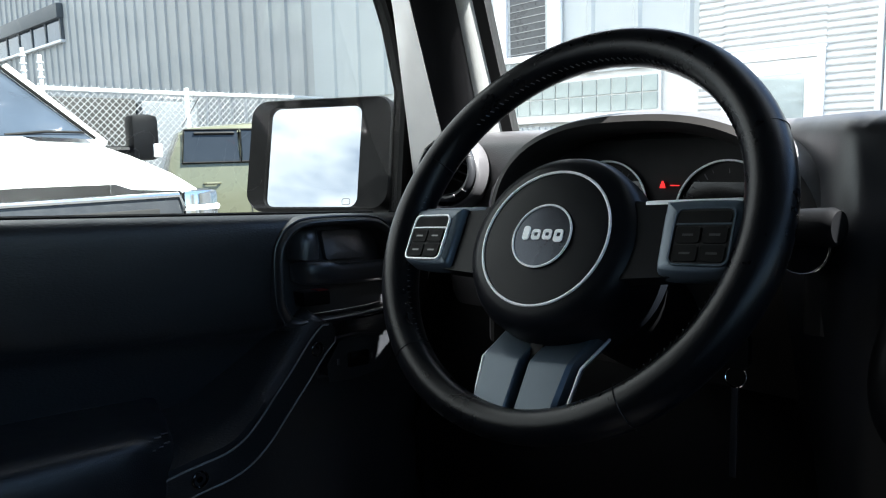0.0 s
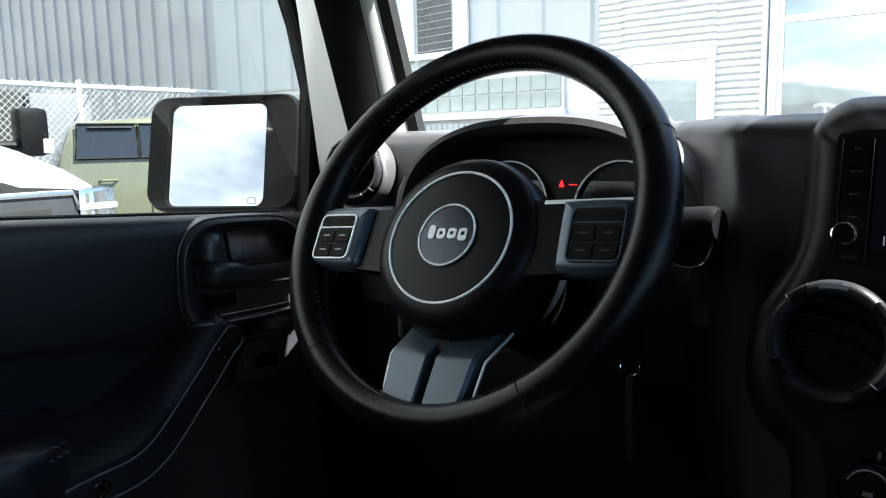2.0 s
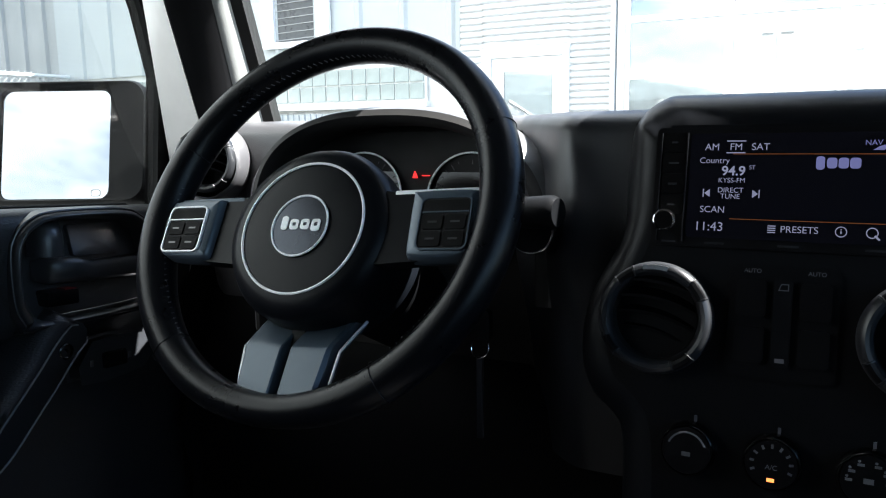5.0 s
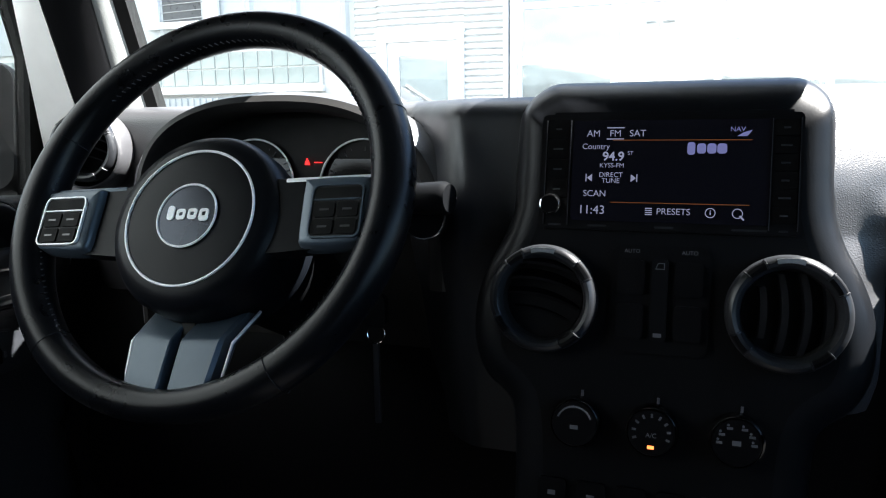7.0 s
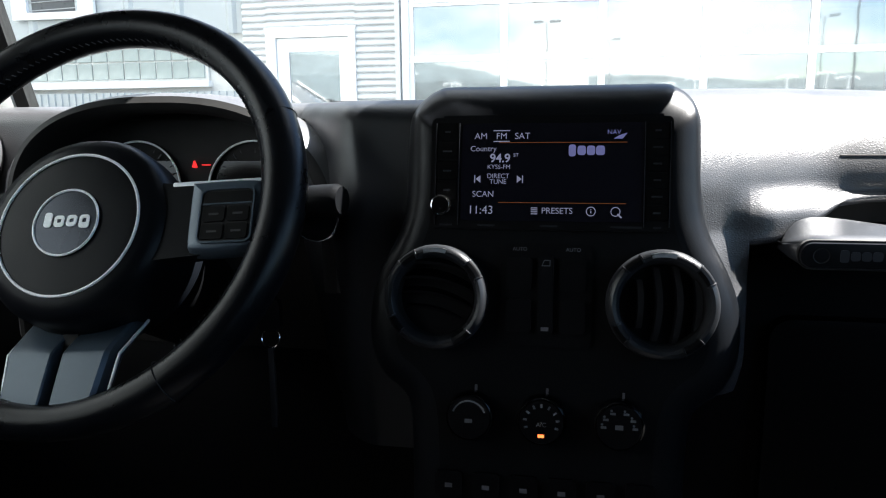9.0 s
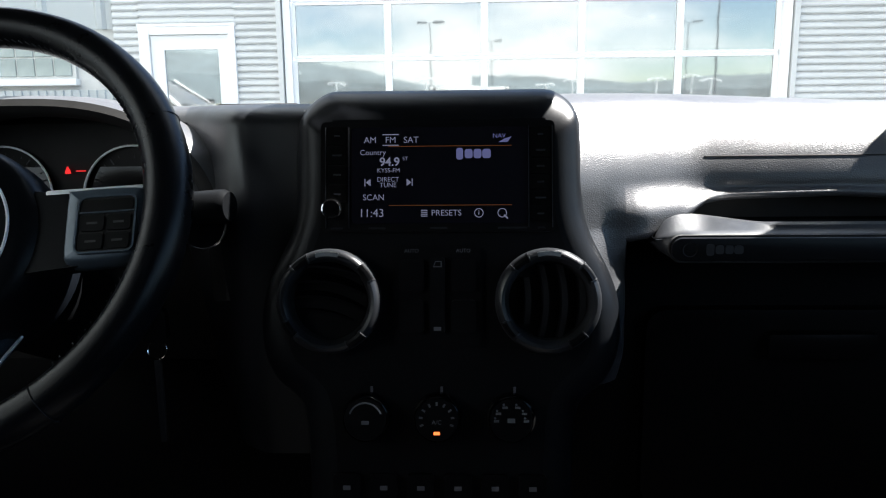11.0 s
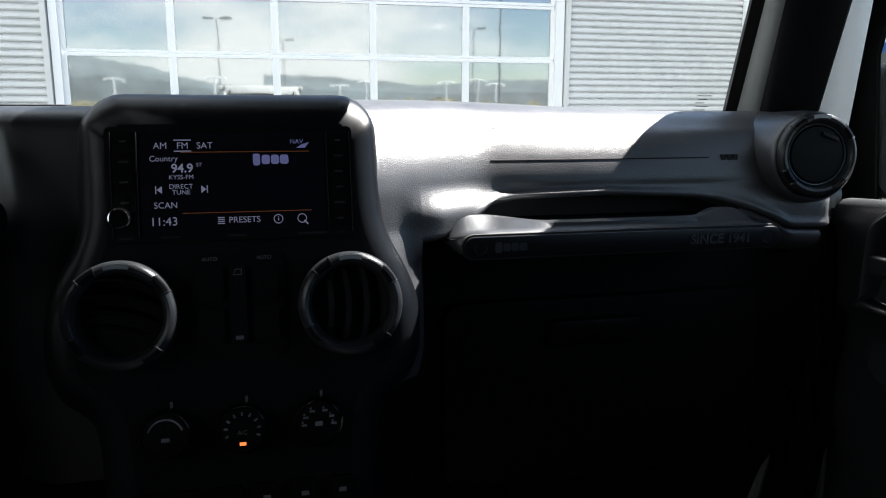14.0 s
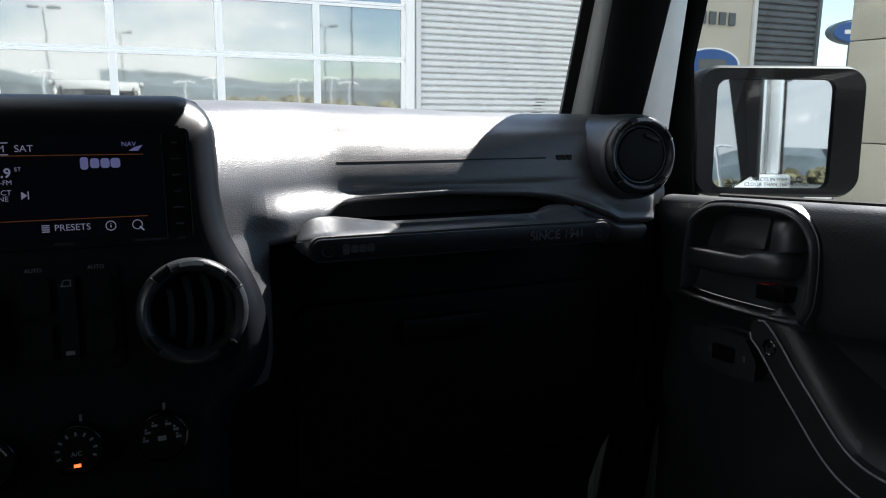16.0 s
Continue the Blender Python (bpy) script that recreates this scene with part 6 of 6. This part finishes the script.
def fence():
    """Chain-link fence with rails and posts."""
    f = thing("chain_link_fence", "galvanised chain-link fence with white top rail", "fence")
    X, top = -10.5, 2.33
    runs = [((X, -3.0), (X, 5.5)), ((X, 5.5), (X + 0.15, 8.7))]
    wire = BM()
    for (x0, y0), (x1, y1) in runs:
        L = math.hypot(x1 - x0, y1 - y0)
        d = ((x1 - x0) / L, (y1 - y0) / L)
        at = lambda u, z: (x0 + d[0] * u, y0 + d[1] * u, z)
        part("top_rail", tube(BM(), [at(0, top), at(L, top)], 0.028, 8), M_FRAME, f)
        n = 3
        for i in range(n):
            u = L - i * 2.9
            if u > 0.6:
                part("post", tube(BM(), [at(u, 0), at(u, top + 0.08)], 0.035, 8), M_FRAME, f)
        p, h = 0.095, top - 0.05
        k = -int(h / p)
        while k * p < L:
            for sg in (1, -1):
                u0, u1 = (k * p, k * p + h) if sg > 0 else (k * p + h, k * p)
                z0, z1 = 0.05, 0.05 + h
                a, c = max(0, min(L, u0)), max(0, min(L, u1))
                if abs(a - c) > 1e-4:
                    za = z0 + (z1 - z0) * (a - u0) / (u1 - u0)
                    zc = z0 + (z1 - z0) * (c - u0) / (u1 - u0)
                    tube(wire, [at(a, za), at(c, zc)], 0.005, 4, caps=False)
            k += 1
        for i in range(int(L / p)):
            tube(wire, [at(i * p, top), at(i * p + 0.02, top + 0.06)], 0.006, 4, caps=False)
    o = part("wire_mesh", wire, M_WIRE, f)
    tagged(o, kind="stuff")


fence()
# what stands behind the fence
# solid near-black box paints the shaded inside of an open bay
b = box(BM(), (-13.6, 1.0, 0), (-13.2, 5.95, 2.45))
tagged(part("bay_shade_box", b, M_VOID, bevel=0.03), "near-black box painting the shaded storage bay behind the fence", "shed")
b = box(BM(), (-13.4, 5.96, 0), (-13.0, 7.0, 2.4))
tagged(part("storage_locker", b, M_DARKMETAL, bevel=0.03), "grey metal storage locker behind the fence", "locker")
strip_window = thing("window_3", "high strip window with a dark hood and pale panes", "window", (-29, WALL + 0.84, 5.3), kind="structure")
SI = Matrix.Translation((29, -WALL - 0.84, -5.3))
part("hood", box(BM(), (-34, WALL + 0.70, 5.62), (-24.0, WALL + 0.9, 6.05), SI), M_DARKMETAL, strip_window, bevel=0.02)
part("window_sill", box(BM(), (-34, WALL + 0.76, 4.92), (-24.0, WALL + 0.9, 5.0), SI), M_FRAME, strip_window, bevel=0.01)
for i in range(8):
    x = -24.1 - 1.25 * i
    part("mullion", box(BM(), (x - 0.05, WALL + 0.80, 5.0), (x + 0.05, WALL + 0.9, 5.62), SI), M_DARKMETAL, strip_window, smooth=False)
    part("pane", box(BM(), (x - 1.20, WALL + 0.83, 5.0), (x - 0.05, WALL + 0.86, 5.62), SI), M_SKYGLASS, strip_window, smooth=False)
for x, y, h in ((-13.3, 4.2, 3.2), (-13.2, 4.42, 3.1)):
    pl = thing("utility_pole", "pale metal utility pole with insulators", "pole", (x, y, 0), group="poles")
    part("shaft", tube(BM(), [(0, 0, 0), (0, 0, h)], 0.032, 10), M_FRAME, pl)
    for k in range(3):
        part("insulator", lathe(BM(), [(0, h - 0.1 - k * 0.12), (0.05, h - 0.11 - k * 0.12), (0.05, h - 0.13 - k * 0.12), (0, h - 0.15 - k * 0.12)], n=14), M_FRAME, pl)

# ---- outdoors to the right ----
ribbed_wall("wall_dark_louvre", 8.24, 9.40, 0, 5, WALL, 0.085, 0.03, M_DARKMETAL, False, "dark horizontal metal louvre wall")
for x in (8.18, 9.40):
    tagged(part("wall_post", box(BM(), (x, WALL - 0.06, 0), (x + 0.06, WALL + 0.1, 5)), M_SIDING if x < 9 else M_DARKMETAL, bevel=0.005), "metal post at the louvre's edge", "post", kind="structure")
b = box(BM(), (6.73, WALL - 0.02, 0), (8.17, WALL + 0.2, 5))
tagged(part("wall_right_end", b, M_BEIGE, smooth=False), "pale smooth wall panel", "wall", kind="structure")
wall_sign = thing("wall_sign", "blue oval sign with dark lettering bars on the wall", "sign", (7.49, WALL - 0.03, 2.04))
m = FACE @ Matrix.Scale(0.44, 4, (0, 1, 0))
part("edge", lathe(BM(), [(0, 0), (0.50, 0), (0.50, 0.03), (0.47, 0.035), (0, 0.035)], m, 40), M_FRAME, wall_sign)
part("face", lathe(BM(), [(0.455, 0.0355), (0.45, 0.04), (0, 0.042)], m, 40), M_BLUE, wall_sign)
part("script_bar", prism(BM(), rounded(0.5, 0.32, 0.08, 5), 0.0425, 0.046, m), M_ICON, wall_sign)
for k in range(5):
    part("letter_bar", box(BM(), (-0.42 + k * 0.17, -0.02, 0.52), (-0.31 + k * 0.17, 0.0, 0.68)), M_DARKMETAL, wall_sign, smooth=False)
b = box(BM(), (5.40, WALL - 0.1, 0), (5.48, WALL - 0.03, 4.6))
tagged(part("downpipe", b, M_FRAME, bevel=0.01), "white square downpipe on the ribbed wall", "downpipe")
for x in (7.9, 9.6):
    col = thing("column", "beige clad building column with joints", "column", (x, 5.6, 0), group="columns")
    for k in range(4):
        part("panel", box(BM(), (-0.3, -0.3, k * 1.1), (0.3, 0.3, k * 1.1 + 1.09)), M_BEIGE, col, bevel=0.01)


def oval_sign(x, y, z, w):
    sg = thing("oval_sign", "blue oval sign with silver edge on a post", "sign", (x, y, 0))
    m = Matrix.Translation((0, 0, z)) @ Matrix.Rotation(radians(-25), 4, "Z") @ FACE @ Matrix.Scale(0.42, 4, (0, 1, 0))
    part("edge", lathe(BM(), [(0, -0.08), (w / 2, -0.08), (w / 2, 0.06), (w / 2 - 0.05, 0.07), (0, 0.07)], m, 40), M_SATIN, sg, "silver edge")
    part("face", lathe(BM(), [(w / 2 - 0.06, 0.071), (w / 2 - 0.07, 0.08), (0, 0.085)], m, 40), M_BLUE, sg, "plain blue face")
    part("script_bar", prism(BM(), rounded(w * 0.5, w * 0.16, 0.03, 4), 0.086, 0.09, m), M_FRAME, sg, smooth=False)
    part("post", tube(BM(), [(0, 0.05, 0), (0, 0.05, z - 0.2)], 0.07, 10), M_SATIN, sg)


oval_sign(11.2, 8.6, 2.70, 0.95)


def bare_tree(x, y, h, seed):
    rnd = random.Random(seed)
    t = thing("tree", "leafless tree with fine grey twigs", "tree", (x, y, 0), group="bare trees")
    b = BM()
    tube(b, [(0, 0, 0), (0.05, 0, h * 0.25), (0, 0.05, h * 0.5)], [0.16, 0.12, 0.08], 8)
    part("trunk", b, M_BARK, t)
    b = BM()
    def grow(p, d, L, r, depth):
        q = p + d * L
        tube(b, [p, p + d * L * 0.5 + Vector((rnd.uniform(-.1, .1) * L, rnd.uniform(-.1, .1) * L, 0)), q], [r, r * 0.8, r * 0.55], 5, caps=False)
        if depth:
            for _ in range(3):
                dd = (d + Vector((rnd.uniform(-.8, .8), rnd.uniform(-.8, .8), rnd.uniform(-.1, .5)))).normalized()
                grow(p + d * L * rnd.uniform(0.55, 1.0), dd, L * rnd.uniform(0.55, 0.8), r * 0.55, depth - 1)
    for _ in range(5):
        grow(Vector((0, 0, h * rnd.uniform(0.3, 0.5))), Vector((rnd.uniform(-.6, .6), rnd.uniform(-.6, .6), 1)).normalized(), h * 0.25, 0.06, 4)
    part("crown", b, M_BARK, t)


bare_tree(17, 17.5, 7, 3)
bare_tree(21, 19, 8, 5)

# ---- behind: what the panes and mirrors reflect ----
b = BM()
rnd = random.Random(11)
rows = []
N = 120
for k, (r, hs) in enumerate(((420, 0.0), (430, 0.6), (470, 1.0), (560, 0.7))):
    rows.append([(r * math.sin(2 * math.pi * i / N), -r * math.cos(2 * math.pi * i / N), hs * (19 + 20 * smoothstep(0.0, -0.45, math.sin(2 * math.pi * i / N)) + 9 * noise.noise(Vector((i * 0.25, k * 0.2, 3))) + 3 * noise.noise(Vector((i * 0.9, 1, 7)))) ) for i in range(N + 1)])
loft(b, rows)
tagged(part("backdrop", b, M_HILL), "low wooded hills round the valley", "hills", kind="structure")


def lot_lamp(x, y, h):
    p = thing("street_lamp", "tall car-park lamp with two flat heads", "street lamp", (x, y, 0), group="lot lamps")
    part("pole", tube(BM(), [(0, 0, 0), (0, 0, h)], [0.055, 0.04], 8), M_DARKMETAL, p)
    for s in (-1, 1):
        part("head", box(BM(), (min(s * 0.25, s * 0.95), -0.22, h - 0.06), (max(s * 0.25, s * 0.95), 0.22, h + 0.08)), M_DARKMETAL, p, bevel=0.03)


for x, y, h in ((-7, -14, 7.5), (10, -16, 7.5), (-3, -40, 7.5), (16, -42, 7.5), (28, -38, 7.5), (2, -62, 8), (-22, -58, 8), (34, -66, 8)):
    lot_lamp(x, y, h)


def lot_pole(x, y, h):
    p = thing("lot_pole", "white car-park pole with a short double arm", "pole", (x, y, 0), group="lot poles")
    part("shaft", tube(BM(), [(0, 0, 0), (0, 0, h)], 0.05, 8), M_FRAME, p)
    part("arm", tube(BM(), [(-0.55, 0, h - 0.08), (-0.25, 0, h + 0.02), (0.25, 0, h + 0.02), (0.55, 0, h - 0.08)], [0.05, 0.035, 0.035, 0.05], 8), M_FRAME, p)


for x, y, h in ((-9.5, -24, 3.4), (-8.2, -30, 3.0), (-2.5, -26, 3.1), (4.2, -28, 2.9), (6.4, -33, 3.3), (11.0, -30, 3.1), (12.6, -25, 2.8), (14.2, -34, 3.4), (18.5, -30, 3.0)):
    lot_pole(x, y, h)


def tree_belt():
    """Tan and olive scrub beyond the car park, seen only in the panes."""
    rnd = random.Random(21)
    ball = BM()
    bmesh.ops.create_icosphere(ball, subdivisions=2, radius=1.0)
    ball.verts.index_update()
    unit, tris = [v.co.copy() for v in ball.verts], [[v.index for v in f.verts] for f in ball.faces]
    ball.free()
    points, faces = [], []
    for i in range(900):
        x, y, h = -90 + i * 0.24 + rnd.uniform(-1, 1), -118 + rnd.uniform(-14, 14), rnd.uniform(0.7, 2.3) * (0.7 + 0.8 * abs(math.sin(i * 0.0098)))
        first = len(points)
        for v in unit:
            k = rnd.uniform(0.6, 1.25)
            points.append((x + v.x * h * 0.55 * k, y + v.y * h * 0.5 * k, h * 0.5 + v.z * h * 0.5 * k))
        faces += [[first + q for q in f] for f in tris]
    me = bpy.data.meshes.new("far_scrub")
    me.from_pydata(points, [], faces)
    me.materials.append(M_SCRUB)
    o = new("far_scrub", me)
    tagged(o, "belt of tan and olive scrub beyond the car park", "trees", kind="stuff")


tree_belt()
